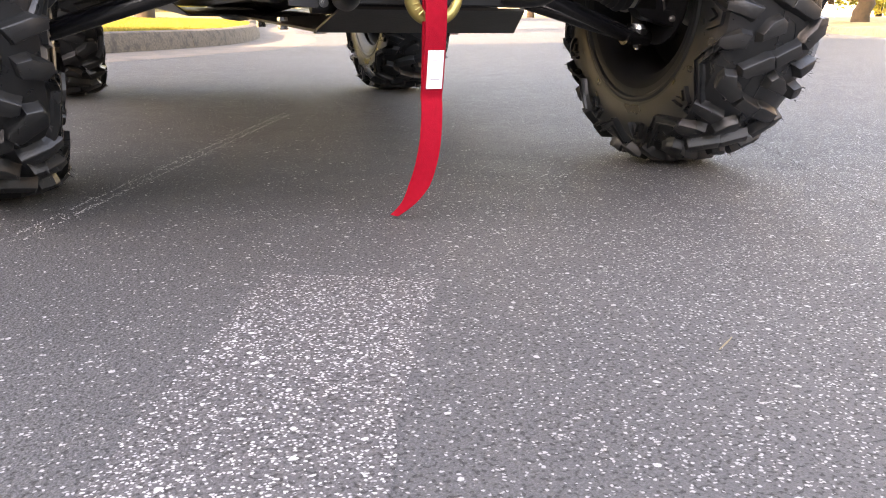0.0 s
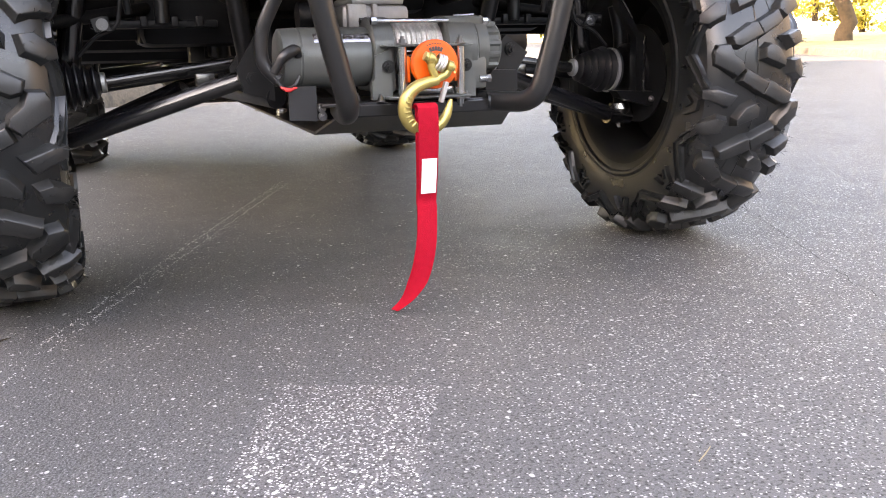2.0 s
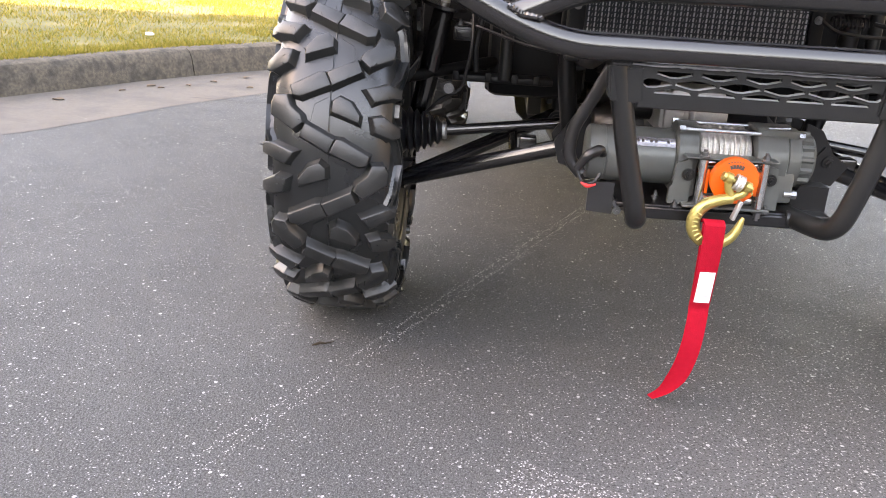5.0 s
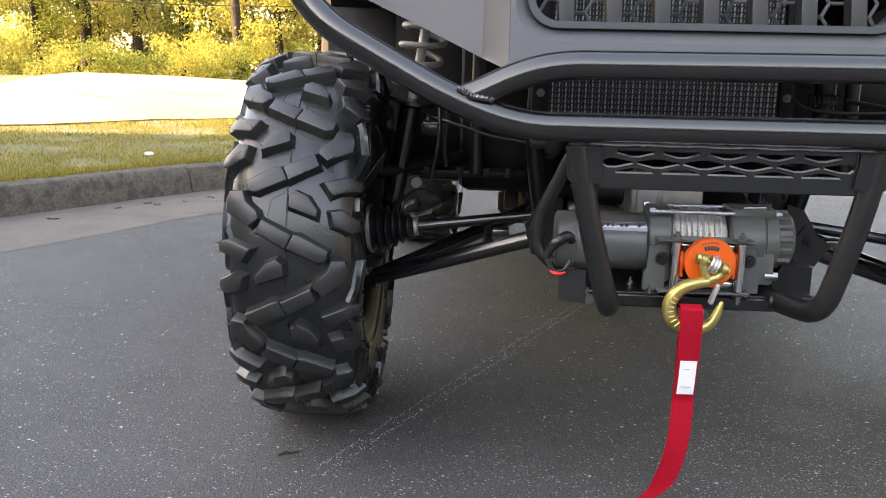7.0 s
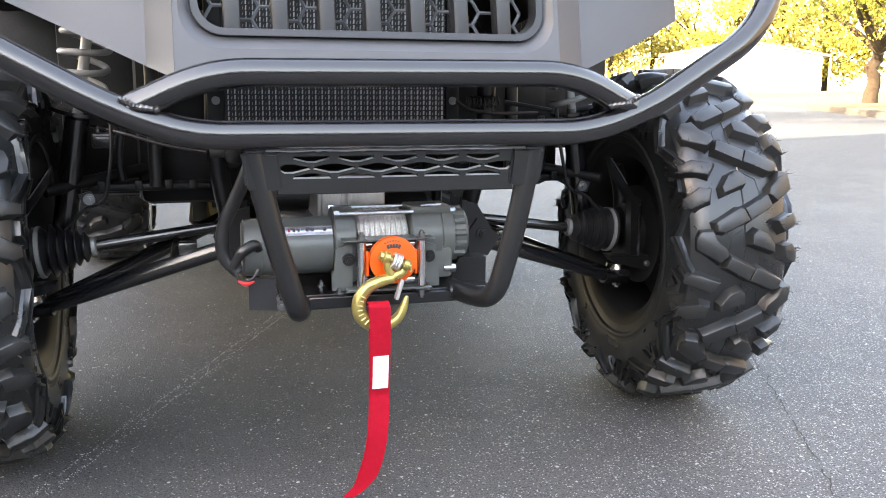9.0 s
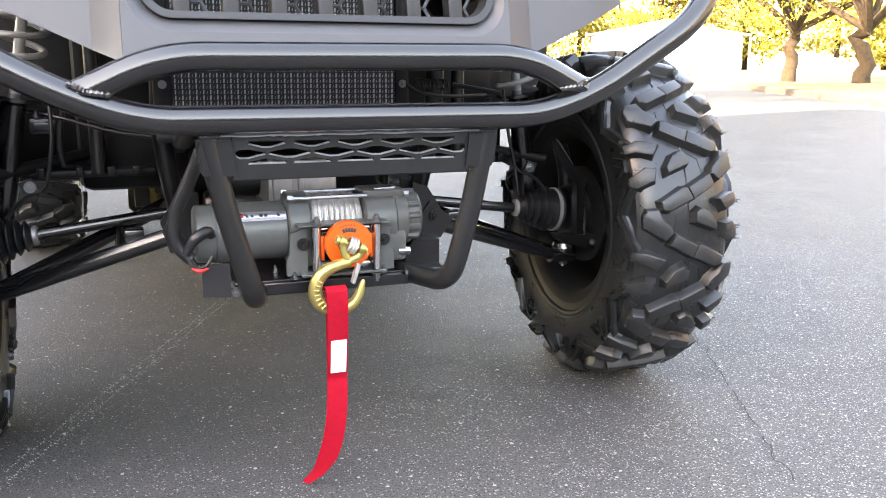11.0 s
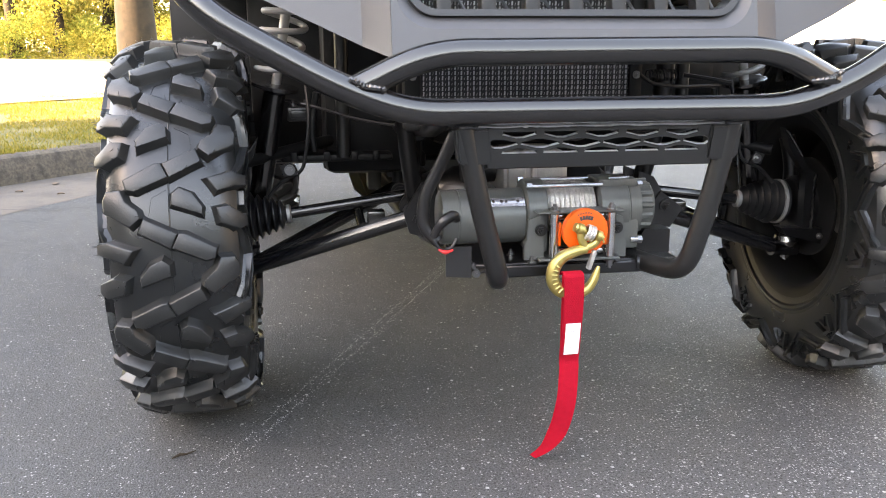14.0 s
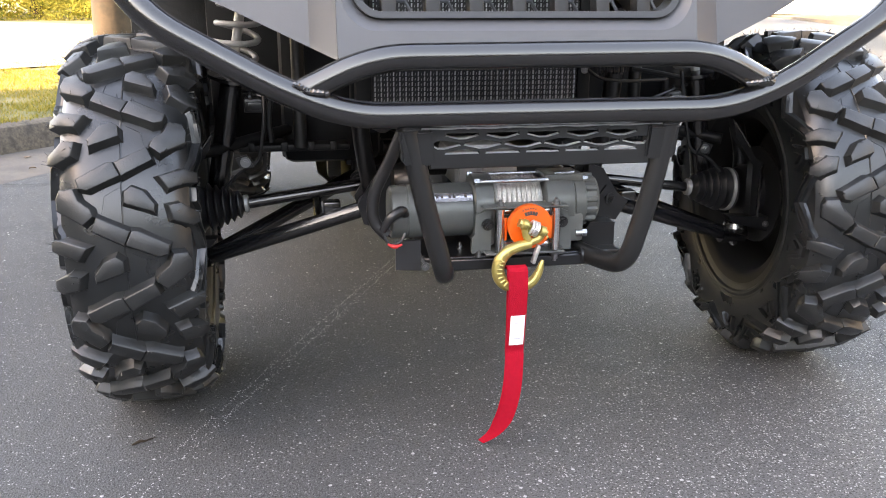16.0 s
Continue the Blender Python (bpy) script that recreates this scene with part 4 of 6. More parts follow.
for s in XP:
    bm = B()
    ex, ez = (0.320, 0.004) if s > 0 else (0.330, 0.0)
    # two lumpy runs of weld where the hoop meets the tube
    for run, (x0, z0, x1, z1, y0, y1) in enumerate(((0.006, 0.013, -0.012, 0.0035, -0.0335, -0.0385), (-0.012, 0.0035, -0.038, -0.0010, -0.0385, -0.0330))):
        n = 13
        line = [(s * (ex + x0 + (x1 - x0) * k / n), y0 + (y1 - y0) * k / n, 0.572 + ez + z0 + (z1 - z0) * k / n + 0.0008 * math.sin(k * 2.1 + run)) for k in range(n + 1)]
        sweep(bm, line, [0.0024 + 0.0015 * abs(math.sin(k * 1.15 + run)) + random.uniform(0, 0.0006) for k in range(n + 1)], seg=8)
    part("weld", bm, M_WELD, bumper, "shiny uneven weld bead")
    # guard legs that run down in front of the winch and bend back under it
    leg_end = [(s * 0.118, 0.085, 0.299), (s * 0.095, 0.150, 0.302)] if s > 0 else [(-0.124, 0.075, 0.291), (-0.112, 0.150, 0.294)]
    leg = [(s * 0.187, 0.000, 0.520), (0.167, 0.008, 0.405), (0.143, 0.020, 0.303)] + leg_end if s > 0 else [(-0.187, 0.000, 0.520), (-0.161, 0.008, 0.405), (-0.133, 0.020, 0.304)] + leg_end
    part("guard_leg", sweep(B(), rounded(leg, 0.036, 7), 0.0150, seg=18), M_LEG, bumper, "black tube leg guarding the winch")
    bm = B()
    slab(bm, [(s * 0.200, -0.012, 0.518), (s * 0.155, -0.012, 0.518), (s * 0.150, -0.010, 0.472), (s * 0.180, -0.010, 0.466), (s * 0.196, -0.010, 0.474)], 0.024)
    bmesh.ops.bevel(bm, geom=bm.edges[:], offset=0.003, segments=2, affect="EDGES")
    part("gusset", bm, M_LEG, bumper)
    bm = B()
    sweep(bm, [(s * (0.172 + 0.024 * k / 8), -0.013 - 0.002 * math.sin(k * 0.4), 0.521 + 0.0015 * (k % 2)) for k in range(9)], [0.0036 + 0.0008 * (k % 2) for k in range(9)], seg=8)
    part("weld", bm, M_WELD, bumper, "shiny uneven weld bead")

# -- pierced plate under the bumper
y_p = -0.006


def cut_sheet(outer, holes, thick, y, edge):
    """An upright sheet with openings, their front edges broken by a small chamfer."""
    bm = B()
    loops = []
    for loop in [outer] + holes:
        vs = [bm.verts.new((x, y, z)) for x, z in loop]
        loops.append([bm.edges.new((vs[k], vs[(k + 1) % len(vs)])) for k in range(len(vs))])
    bmesh.ops.triangle_fill(bm, use_beauty=True, edges=[e for l in loops for e in l], normal=(0, -1, 0))
    keep = [e for l in loops for e in l]
    res = bmesh.ops.extrude_face_region(bm, geom=bm.faces[:])
    back = [g for g in res["geom"] if isinstance(g, bmesh.types.BMVert)]
    bmesh.ops.translate(bm, vec=(0, thick, 0), verts=back)
    front = [e for e in bm.edges if e.is_valid and all(abs(v.co.y - y) < 1e-6 for v in e.verts) and len(e.link_faces) == 2 and e.calc_face_angle(0) > 1.0]
    bmesh.ops.bevel(bm, geom=front, offset=edge, segments=1, affect="EDGES")
    bmesh.ops.recalc_face_normals(bm, faces=bm.faces[:])
    # chamfers that face up get the bright material as a painted highlight
    for f in bm.faces:
        f.material_index = 1 if f.normal.z > 0.3 and f.calc_center_median().z < 0.518 else 0
    return bm


holes = []
for k in range(5):
    x = -0.1135 + 0.0570 * k
    holes.append([(x - 0.0215, 0.5125), (x + 0.0215, 0.5125), (x + 0.0215, 0.5105), (x + 0.0050, 0.5062), (x - 0.0050, 0.5062), (x - 0.0215, 0.5105)])
    holes.append([(x - 0.0225, 0.4860), (x + 0.0225, 0.4860), (x + 0.0225, 0.4872), (x + 0.0040, 0.4908), (x - 0.0040, 0.4908), (x - 0.0225, 0.4872)])
for k in range(6):
    x = -0.1420 + 0.0570 * k
    l, r = max(-0.025, -0.1545 - x), min(0.025, 0.1545 - x)
    holes.append([(x + l, 0.4990), (x + l, 0.4976), (x - 0.0050, 0.4930), (x + 0.0050, 0.4930), (x + r, 0.4976), (x + r, 0.4990), (x + 0.0050, 0.5026), (x - 0.0050, 0.5026)])
sheet = cut_sheet([(-0.158, 0.464), (0.158, 0.464), (0.158, 0.5195), (-0.158, 0.5195)], holes, 0.0050, y_p, 0.0017)
plate = part("pierced_plate", sheet, M_LEG, bumper, "black steel plate pierced with rows of lens-shaped openings, highlights painted on up-facing edges", smooth=20)
plate.data.materials.append(M_WELD_GLINT)
part("plate_lip", sweep(B(), [(-0.186 + 0.372 * k / 40, -0.0070 - 0.0006 * math.sin(k * 1.3), 0.5205 + 0.0005 * math.sin(k * 0.9)) for k in range(41)], 0.0019, seg=8), M_WELD_GLINT, bumper, "bright weld line along the top of the plate")
for x in (-0.105, -0.048, 0.012, 0.066, -0.09, 0.10):
    bm = B()
    sweep(bm, [(x - 0.004, -0.006, 0.5205), (x, -0.0065, 0.5215), (x + 0.005, -0.006, 0.5208)], [0.0022, 0.0036, 0.0020], seg=8)
    part("tack_weld", bm, M_WELD_GLINT, bumper)

# brackets that carry the bumper to the frame
for s in XP:
    bm = B()
    sweep(bm, [(s * 0.20, -0.01, 0.545), (s * 0.20, 0.20, 0.50), (s * 0.20, 0.42, 0.48)], 0.014, seg=12)
    sweep(bm, [(s * 0.598, 0.095, 0.85), (s * 0.52, 0.26, 0.80), (s * 0.36, 0.42, 0.74)], 0.014, seg=12)
    part("bumper_bracket", bm, M_FRAME, bumper)

# -- body panels
def ring_plate(outer, inner, thick):
    """A plate with an opening: two outlines of equal count."""
    bm = B()
    n = len(outer)
    a = [bm.verts.new(p) for p in outer]
    b = [bm.verts.new(p) for p in inner]
    c = [bm.verts.new(Vector(p) + Vector((0, thick, 0))) for p in inner]
    d = [bm.verts.new(Vector(p) + Vector((0, thick, 0))) for p in outer]
    for k in range(n):
        j = (k + 1) % n
        bm.faces.new((a[k], a[j], b[j], b[k]))
        bm.faces.new((b[k], b[j], c[j], c[k]))
        bm.faces.new((c[k], c[j], d[j], d[k]))
        bm.faces.new((d[k], d[j], a[j], a[k]))
    return bm


def round_rect(x0, x1, z0, z1, r, y, n=8):
    out = []
    for cx, cz, a0 in ((x1 - r, z1 - r, 0), (x0 + r, z1 - r, 90), (x0 + r, z0 + r, 180), (x1 - r, z0 + r, 270)):
        for k in range(n + 1):
            a = radians(a0 + 90 * k / n)
            out.append((cx + r * math.cos(a), y, cz + r * math.sin(a)))
    return out


def lean(bm, z0=0.61, k=0.22):
    """The front of the body leans back as it rises."""
    for v in bm.verts:
        v.co.y += max(0.0, v.co.z - z0) * k
    return bm


y_f = 0.045
# front panel with a raised, rounded surround to the grille
big = round_rect(-0.2750, 0.2450, 0.608, 0.880, 0.008, y_f)
mid = round_rect(-0.2685, 0.2385, 0.646, 0.850, 0.050, y_f)
front = part("front_panel", lean(ring_plate(big, mid, 0.02)), M_PANEL, car, "dark grey moulded plastic front panel")
rim_o = round_rect(-0.2685, 0.2385, 0.646, 0.850, 0.050, y_f)
rim_i = round_rect(-0.2555, 0.2260, 0.6605, 0.836, 0.042, y_f + 0.012)
bm = B()
va, vb = [bm.verts.new(p) for p in rim_o], [bm.verts.new(p) for p in rim_i]
vc = [bm.verts.new((p[0], p[1] + 0.03, p[2])) for p in rim_i]
for k in range(len(va)):
    j = (k + 1) % len(va)
    bm.faces.new((va[k], va[j], vb[j], vb[k]))
    bm.faces.new((vb[k], vb[j], vc[j], vc[k]))
part("grille_surround", lean(bm), M_PANEL, front)
fr_o = round_rect(-0.2530, 0.2235, 0.6630, 0.8335, 0.040, y_f + 0.004)
fr_i = round_rect(-0.2440, 0.2145, 0.6720, 0.8245, 0.033, y_f + 0.004)
grille = part("grille", lean(ring_plate(fr_o, fr_i, 0.03)), M_GRILLE, car, "black plastic grille with upright bars")
bm = B()
gasket_o, gasket_i = round_rect(-0.2555, 0.2260, 0.6605, 0.8360, 0.042, y_f + 0.010), round_rect(-0.2530, 0.2235, 0.6630, 0.8335, 0.040, y_f + 0.010)
part("gasket", lean(ring_plate(gasket_o, gasket_i, 0.01)), M_BLACKPL, grille)
for k in range(7):
    x = -0.2025 + 0.0615 * k
    bm = B()
    box(bm, x - 0.0105, x + 0.0105, y_f + 0.006, y_f + 0.034, 0.669, 0.828, 0.003, 2)
    part("grille_bar", lean(bm), M_GRILLE, grille)
bm = B()
a_h = 0.0205
done = set()


def rod(bm, a, b):
    key = tuple(sorted((tuple(round(c, 4) for c in a), tuple(round(c, 4) for c in b))))
    if key in done or min(a[0], b[0]) < -0.2455 or max(a[0], b[0]) > 0.216 or min(a[2], b[2]) < 0.668 or max(a[2], b[2]) > 0.826:
        return
    done.add(key)
    cyl(bm, a, b, 0.0026, seg=6)


for i in range(-9, 10):
    for j in range(-1, 7):
        cx, cz = -0.001 + 1.5 * a_h * i * 1.0, 0.668 + math.sqrt(3) * a_h * (j + 0.5 * (i % 2))
        hexa = [(cx + a_h * math.cos(radians(60 * k)), y_f + 0.045, cz + a_h * math.sin(radians(60 * k))) for k in range(6)]
        for k in range(6):
            rod(bm, hexa[k], hexa[(k + 1) % 6])
part("honeycomb_mesh", lean(bm), M_MESH, grille, "grey honeycomb mesh behind the bars")

# side panels beside the front panel, folded back, with a rising lower edge
for s in XP:
    bm = B()
    x_in, x_out = (0.2455, 0.3000) if s > 0 else (0.2755, 0.3110)
    rows = [  # front outline, from the middle outwards: a narrow canted facet, then the long swept-back panel; x, y, z of lower edge, z of upper edge
        (x_in, y_f + 0.001, 0.6080, 0.880), (x_out, y_f + 0.048, 0.6235, 0.880), (0.4000, y_f + 0.062, 0.6660, 0.880),
        (0.4800, y_f + 0.082, 0.7030, 0.880), (0.5000, y_f + 0.120, 0.7250, 0.880), (0.5050, y_f + 0.300, 0.760, 0.900)]
    f0, b0 = [], []
    for x, y, zl, zu in rows:
        f0.append((bm.verts.new((s * x, y, zl)), bm.verts.new((s * x, y, zu))))
        b0.append((bm.verts.new((s * x * 0.985, y + 0.016, zl)), bm.verts.new((s * x * 0.985, y + 0.016, zu))))
    for k in range(len(rows) - 1):
        bm.faces.new((f0[k][0], f0[k + 1][0], f0[k + 1][1], f0[k][1]))
        bm.faces.new((b0[k][0], b0[k + 1][0], b0[k + 1][1], b0[k][1]))
        bm.faces.new((f0[k][0], f0[k + 1][0], b0[k + 1][0], b0[k][0]))
        bm.faces.new((f0[k][1], f0[k + 1][1], b0[k + 1][1], b0[k][1]))
    bm.faces.new((f0[0][0], f0[0][1], b0[0][1], b0[0][0]))
    bm.faces.new((f0[-1][0], f0[-1][1], b0[-1][1], b0[-1][0]))
    part("side_panel", lean(bm), M_PANEL, car, "dark grey moulded plastic corner panel", smooth=12)
    # wheel arch liner and fender
    bm = B()
    arch = [(s * 0.50, 0.36, 0.780), (s * 0.50, 0.55, 0.800), (s * 0.50, 0.80, 0.740), (s * 0.50, 0.92, 0.50)]
    pa = [bm.verts.new(p) for p in arch]
    pb = [bm.verts.new((s * 0.66, p[1], p[2] + 0.02)) for p in arch]
    pc = [bm.verts.new((s * 0.66, p[1] + 0.01, p[2] + 0.05)) for p in arch]
    pd = [bm.verts.new((s * 0.50, p[1] + 0.01, p[2] + 0.05)) for p in arch]
    for k in range(3):
        for q, r in ((pa, pb), (pb, pc), (pc, pd), (pd, pa)):
            bm.faces.new((q[k], q[k + 1], r[k + 1], r[k]))
    bm.faces.new((pa[0], pb[0], pc[0], pd[0]))
    bm.faces.new((pa[3], pd[3], pc[3], pb[3]))
    part("fender", bm, M_BLACKPL, car, "black plastic fender")

# bonnet, cab tub and cargo bed close the body above the view
bm = B()
slab(bm, [(-0.50, y_f + 0.06, 0.885), (0.50, y_f + 0.06, 0.885), (0.50, 0.80, 0.99), (-0.50, 0.80, 0.99)], 0.03, (0, 0.1, 1))
bmesh.ops.bevel(bm, geom=bm.edges[:], offset=0.012, segments=3, affect="EDGES")
part("bonnet", bm, M_PANEL, car, "dark grey plastic bonnet")
bm = B()
box(bm, -0.60, 0.60, 0.93, 1.66, 0.352, 0.42, 0.02)
box(bm, -0.50, 0.50, 0.84, 0.93, 0.375, 0.99, 0.02)
box(bm, -0.60, 0.60, 1.60, 1.68, 0.40, 0.80, 0.02)
part("cab_floor", bm, M_BLACKPL, car)
# unseen rocker panels, added to keep side light from under the cab
for s in XP:
    part("shade_panel", box(B(), min(s * 0.56, s * 0.60), max(s * 0.56, s * 0.60), 0.935, 1.655, 0.405, 0.66, 0.012), M_BLACKPL, car, "unseen black side panel added to shade the ground under the cab")
bm = B()
box(bm, -0.62, 0.62, 1.66, 2.55, 0.74, 0.78, 0.01)
for x in (-0.62, 0.60):
    box(bm, x, x + 0.02, 1.66, 2.55, 0.78, 1.02, 0.005)
box(bm, -0.60, 0.60, 1.66, 1.68, 0.78, 1.02, 0.005)
box(bm, -0.60, 0.60, 2.53, 2.55, 0.78, 1.02, 0.005)
part("cargo_bed", bm, M_BLACKPL, car, "black cargo bed")
bm = B()
box(bm, -0.36, 0.36, 1.24, 1.62, 0.40, 0.72, 0.04)
part("seat_base", bm, M_BLACKPL, car)

# -- frame, skid plate and dark inner structure
bm = B()
for s in XP:
    sweep(bm, rounded([(s * 0.175, 0.30, 0.305), (s * 0.20, 0.38, 0.31), (s * 0.22, 0.95, 0.30), (s * 0.24, 2.35, 0.31)], 0.1, 5), 0.018, seg=10)
    sweep(bm, rounded([(s * 0.22, 0.30, 0.66), (s * 0.23, 0.34, 0.50), (s * 0.20, 0.38, 0.33)], 0.08, 5), 0.016, seg=10)
    sweep(bm, rounded([(s * 0.22, 0.30, 0.66), (s * 0.28, 0.60, 0.72), (s * 0.34, 0.85, 0.78)], 0.08, 5), 0.016, seg=10)
    sweep(bm, [(s * 0.20, 0.36, 0.48), (s * 0.22, 0.62, 0.47), (s * 0.24, 0.92, 0.44)], 0.016, seg=10)
    sweep(bm, [(s * 0.215, 0.60, 0.47), (s * 0.21, 0.60, 0.30)], 0.013, seg=10)
sweep(bm, [(-0.215, 0.33, 0.50), (0.215, 0.33, 0.50)], 0.014, seg=10)
sweep(bm, [(-0.28, 0.60, 0.72), (0.28, 0.60, 0.72)], 0.014, seg=10)
sweep(bm, [(-0.24, 2.3, 0.31), (0.24, 2.3, 0.31)], 0.018, seg=10)
part("frame", bm, M_FRAME, car, "black tubular chassis frame")
bm = B()
slab(bm, [(-0.125, 0.270, 0.2465), (0.205, 0.270, 0.2465), (0.27, 0.90, 0.262), (-0.150, 0.90, 0.262)], 0.004, (0, 0, 1))
skid = part("skid_plate", bm, M_SKID, car, "scuffed dull grey skid plate under the chassis")
for name, quad in (("front_flap", [(-0.110, 0.170, 0.280), (0.170, 0.160, 0.281), (0.205, 0.269, 0.246), (-0.125, 0.269, 0.246)]),
                   ("rear_plate", [(-0.25, 0.901, 0.2625), (0.27, 0.901, 0.2625), (0.27, 2.30, 0.280), (-0.25, 2.30, 0.280)]),
                   ("side_flange", [(0.271, 0.90, 0.262), (0.34, 0.92, 0.300), (0.34, 2.25, 0.305), (0.271, 2.30, 0.280)]),
                   ("side_flange", [(-0.251, 0.90, 0.262), (-0.285, 0.92, 0.290), (-0.285, 2.25, 0.295), (-0.251, 2.30, 0.280)])):
    part(name, slab(B(), quad, 0.004, (0, 0, 1)), M_SKID, skid)
for s in XP:
    for y in (0.30, 0.60, 0.85):
        part("skid_bolt", cyl(B(), (s * 0.11, y, 0.249 + 0.016 * (y > 0.5)), (s * 0.11, y, 0.243), 0.010, seg=8), M_STEEL, skid)
for x0, x1, y0, z0, z1 in ((-0.36, -0.17, 0.52, 0.385, 0.70), (0.17, 0.44, 0.56, 0.405, 0.70), (-0.40, 0.40, 0.60, 0.70, 0.88), (-0.16, 0.16, 0.50, 0.44, 0.70)):
    part("inner_box", box(B(), x0, x1, y0, 0.86, z0, z1, 0.02), M_BLACKPL, car, "black plastic inner box")
for s in XP:
    bm = B()
    box(bm, min(s * 0.16, s * 0.497), max(s * 0.16, s * 0.497), 0.645, 0.665, 0.398, 0.90, 0.006)
    part("splash_shield", bm, M_BLACKPL, car, "black plastic splash shield")
    # added flap: blocks sunlit background showing between shield and tyre
    part("gap_flap", box(B(), min(s * 0.42, s * 0.655), max(s * 0.42, s * 0.655), 0.745, 0.757, 0.46, 0.735, 0.004), M_BLACKPL, car, "black flap added to block a bright gap behind the wheel")
    bm = B()
    slab(bm, [(s * 0.345, 0.12, 0.76), (s * 0.345, 0.66, 0.70), (s * 0.345, 0.66, 0.86), (s * 0.345, 0.12, 0.86)], 0.006, (s, 0, 0))
    part("arch_liner", bm, M_BLACKPL, car)
bm = B()
box(bm, -0.362, -0.16, 0.56, 0.62, 0.390, 0.420, 0.006)
box(bm, -0.235, -0.185, 0.60, 0.66, 0.365, 0.40, 0.004)
part("cross_member", bm, M_FRAME, car)
part("floor_bracket", box(B(), -0.272, -0.244, 0.622, 0.664, 0.338, 0.396, 0.003), M_SKID, car, "dull grey-brown folded steel bracket")

# engine and gear casings seen low between the wheels
bm = B()
lathe(bm, (-0.02, 1.05, 0.37), (0, 1, 0), [(0, 0.04), (0.03, 0.09), (0.22, 0.10), (0.30, 0.06)], seg=20)
box(bm, -0.16, 0.14, 1.15, 1.75, 0.285, 0.46, 0.03)
lathe(bm, (0.0, 1.90, 0.34), (0, 1, 0), [(0, 0.05), (0.05, 0.10), (0.22, 0.10), (0.28, 0.05)], seg=20)
part("drivetrain", bm, M_ALU, car, "dull aluminium engine and gear casings")
bm = B()
box(bm, -0.078, 0.034, 0.245, 0.40, 0.385, 0.445, 0.010)
box(bm, -0.070, -0.040, 0.236, 0.250, 0.395, 0.446, 0.003)
box(bm, -0.060, 0.026, 0.25, 0.36, 0.445, 0.456, 0.004)
box(bm, -0.030, -0.022, 0.236, 0.25, 0.395, 0.446, 0.002)
part("front_differential", bm, M_ALU, car, "pale cast aluminium gear housing above the winch")
bm = B()
lathe(bm, (-0.02, 0.36, 0.36), (0, 1, 0), [(0, 0.05), (0.02, 0.075), (0.14, 0.08), (0.18, 0.05)], seg=20)
lathe(bm, (-0.16, 0.42, 0.36), (1, 0, 0), [(0, 0.03), (0.03, 0.05), (0.12, 0.06), (0.20, 0.06), (0.30, 0.05), (0.32, 0.03)], seg=20)
part("axle_tube", bm, M_FRAME, car, "black axle tube behind the winch")
bm = B()
lathe(bm, (-0.145, 0.255, 0.428), (1, 0, 0), [(0, 0.020), (0.003, 0.022), (0.054, 0.022), (0.056, 0.018)], seg=20)
part("filter_canister", bm, M_BLACKPL, car)

# -- radiator
rad_x0, rad_x1, rad_z0, rad_z1, rad_y = -0.211, 0.133, 0.505, 0.770, 0.250
bm = B()
box(bm, rad_x0, rad_x1, rad_y + 0.004, rad_y + 0.03, rad_z0, rad_z1)
radiator = part("radiator", bm, M_CORE, car, "black radiator core with fine metal fins")
bm = B()
box(bm, rad_x0 - 0.026, rad_x0, rad_y - 0.004, rad_y + 0.036, rad_z0, rad_z1, 0.004)
box(bm, rad_x1, rad_x1 + 0.022, rad_y - 0.004, rad_y + 0.036, rad_z0, rad_z1, 0.004)
box(bm, rad_x0 - 0.026, rad_x1 + 0.022, rad_y - 0.004, rad_y + 0.036, rad_z0 - 0.014, rad_z0, 0.004)
box(bm, rad_x0 - 0.026, rad_x1 + 0.022, rad_y - 0.004, rad_y + 0.036, rad_z1, rad_z1 + 0.014, 0.004)
part("radiator_frame", bm, M_BLACKPL, radiator)
verts, faces = [], []
nx = 34
for i in range(nx):
    x = rad_x0 + (rad_x1 - rad_x0) * (i + 0.5) / nx
    z = rad_z0
    while z < rad_z1 - 0.006:
        # a bright folded edge, and between the columns a pair of thin dull louvres
        for dx, w, h, sl, dy in ((0.0, 0.00085, 0.0062, 0.0005, 0.0), (0.0050, 0.00025, 0.0040, 0.0010, 0.003)):
            b = len(verts)
            y0, y1 = rad_y + dy, rad_y + 0.006
            q = x + dx
            verts += [(q - w, y0, z), (q + w, y0, z), (q + w + sl, y0, z + h), (q - w + sl, y0, z + h), (q - w, y1, z), (q + w, y1, z), (q + w + sl, y1, z + h), (q - w + sl, y1, z + h)]
            faces += [(b, b + 1, b + 2, b + 3), (b, b + 4, b + 5, b + 1), (b + 3, b + 2, b + 6, b + 7), (b + 1, b + 5, b + 6, b + 2), (b, b + 3, b + 7, b + 4)]
        z += 0.0082
fins = new("fin_field", mesh_of("fin_field", verts, faces, M_FIN))
tagged(fins, "thin dull metal fins in upright rows", kind="stuff")
fins.parent = radiator
for x in (rad_x0 - 0.013, rad_x1 + 0.011):
    bm = B()
    bolt(bm, (x, rad_y - 0.004, 0.577), (0, -1, 0), 0.0042, 0.003)
    part("radiator_bolt", bm, M_BOLT, radiator)
# spring, cable and fitting seen beside the radiator
bm = B()
pts = [(0.185 + 0.055 * t / 60, 0.30 + 0.009 * math.cos(t * 0.9), 0.574 + 0.009 * math.sin(t * 0.9)) for t in range(61)]
sweep(bm, pts, 0.0016, seg=5)
part("return_spring", bm, M_HOSE, car)
bm = B()
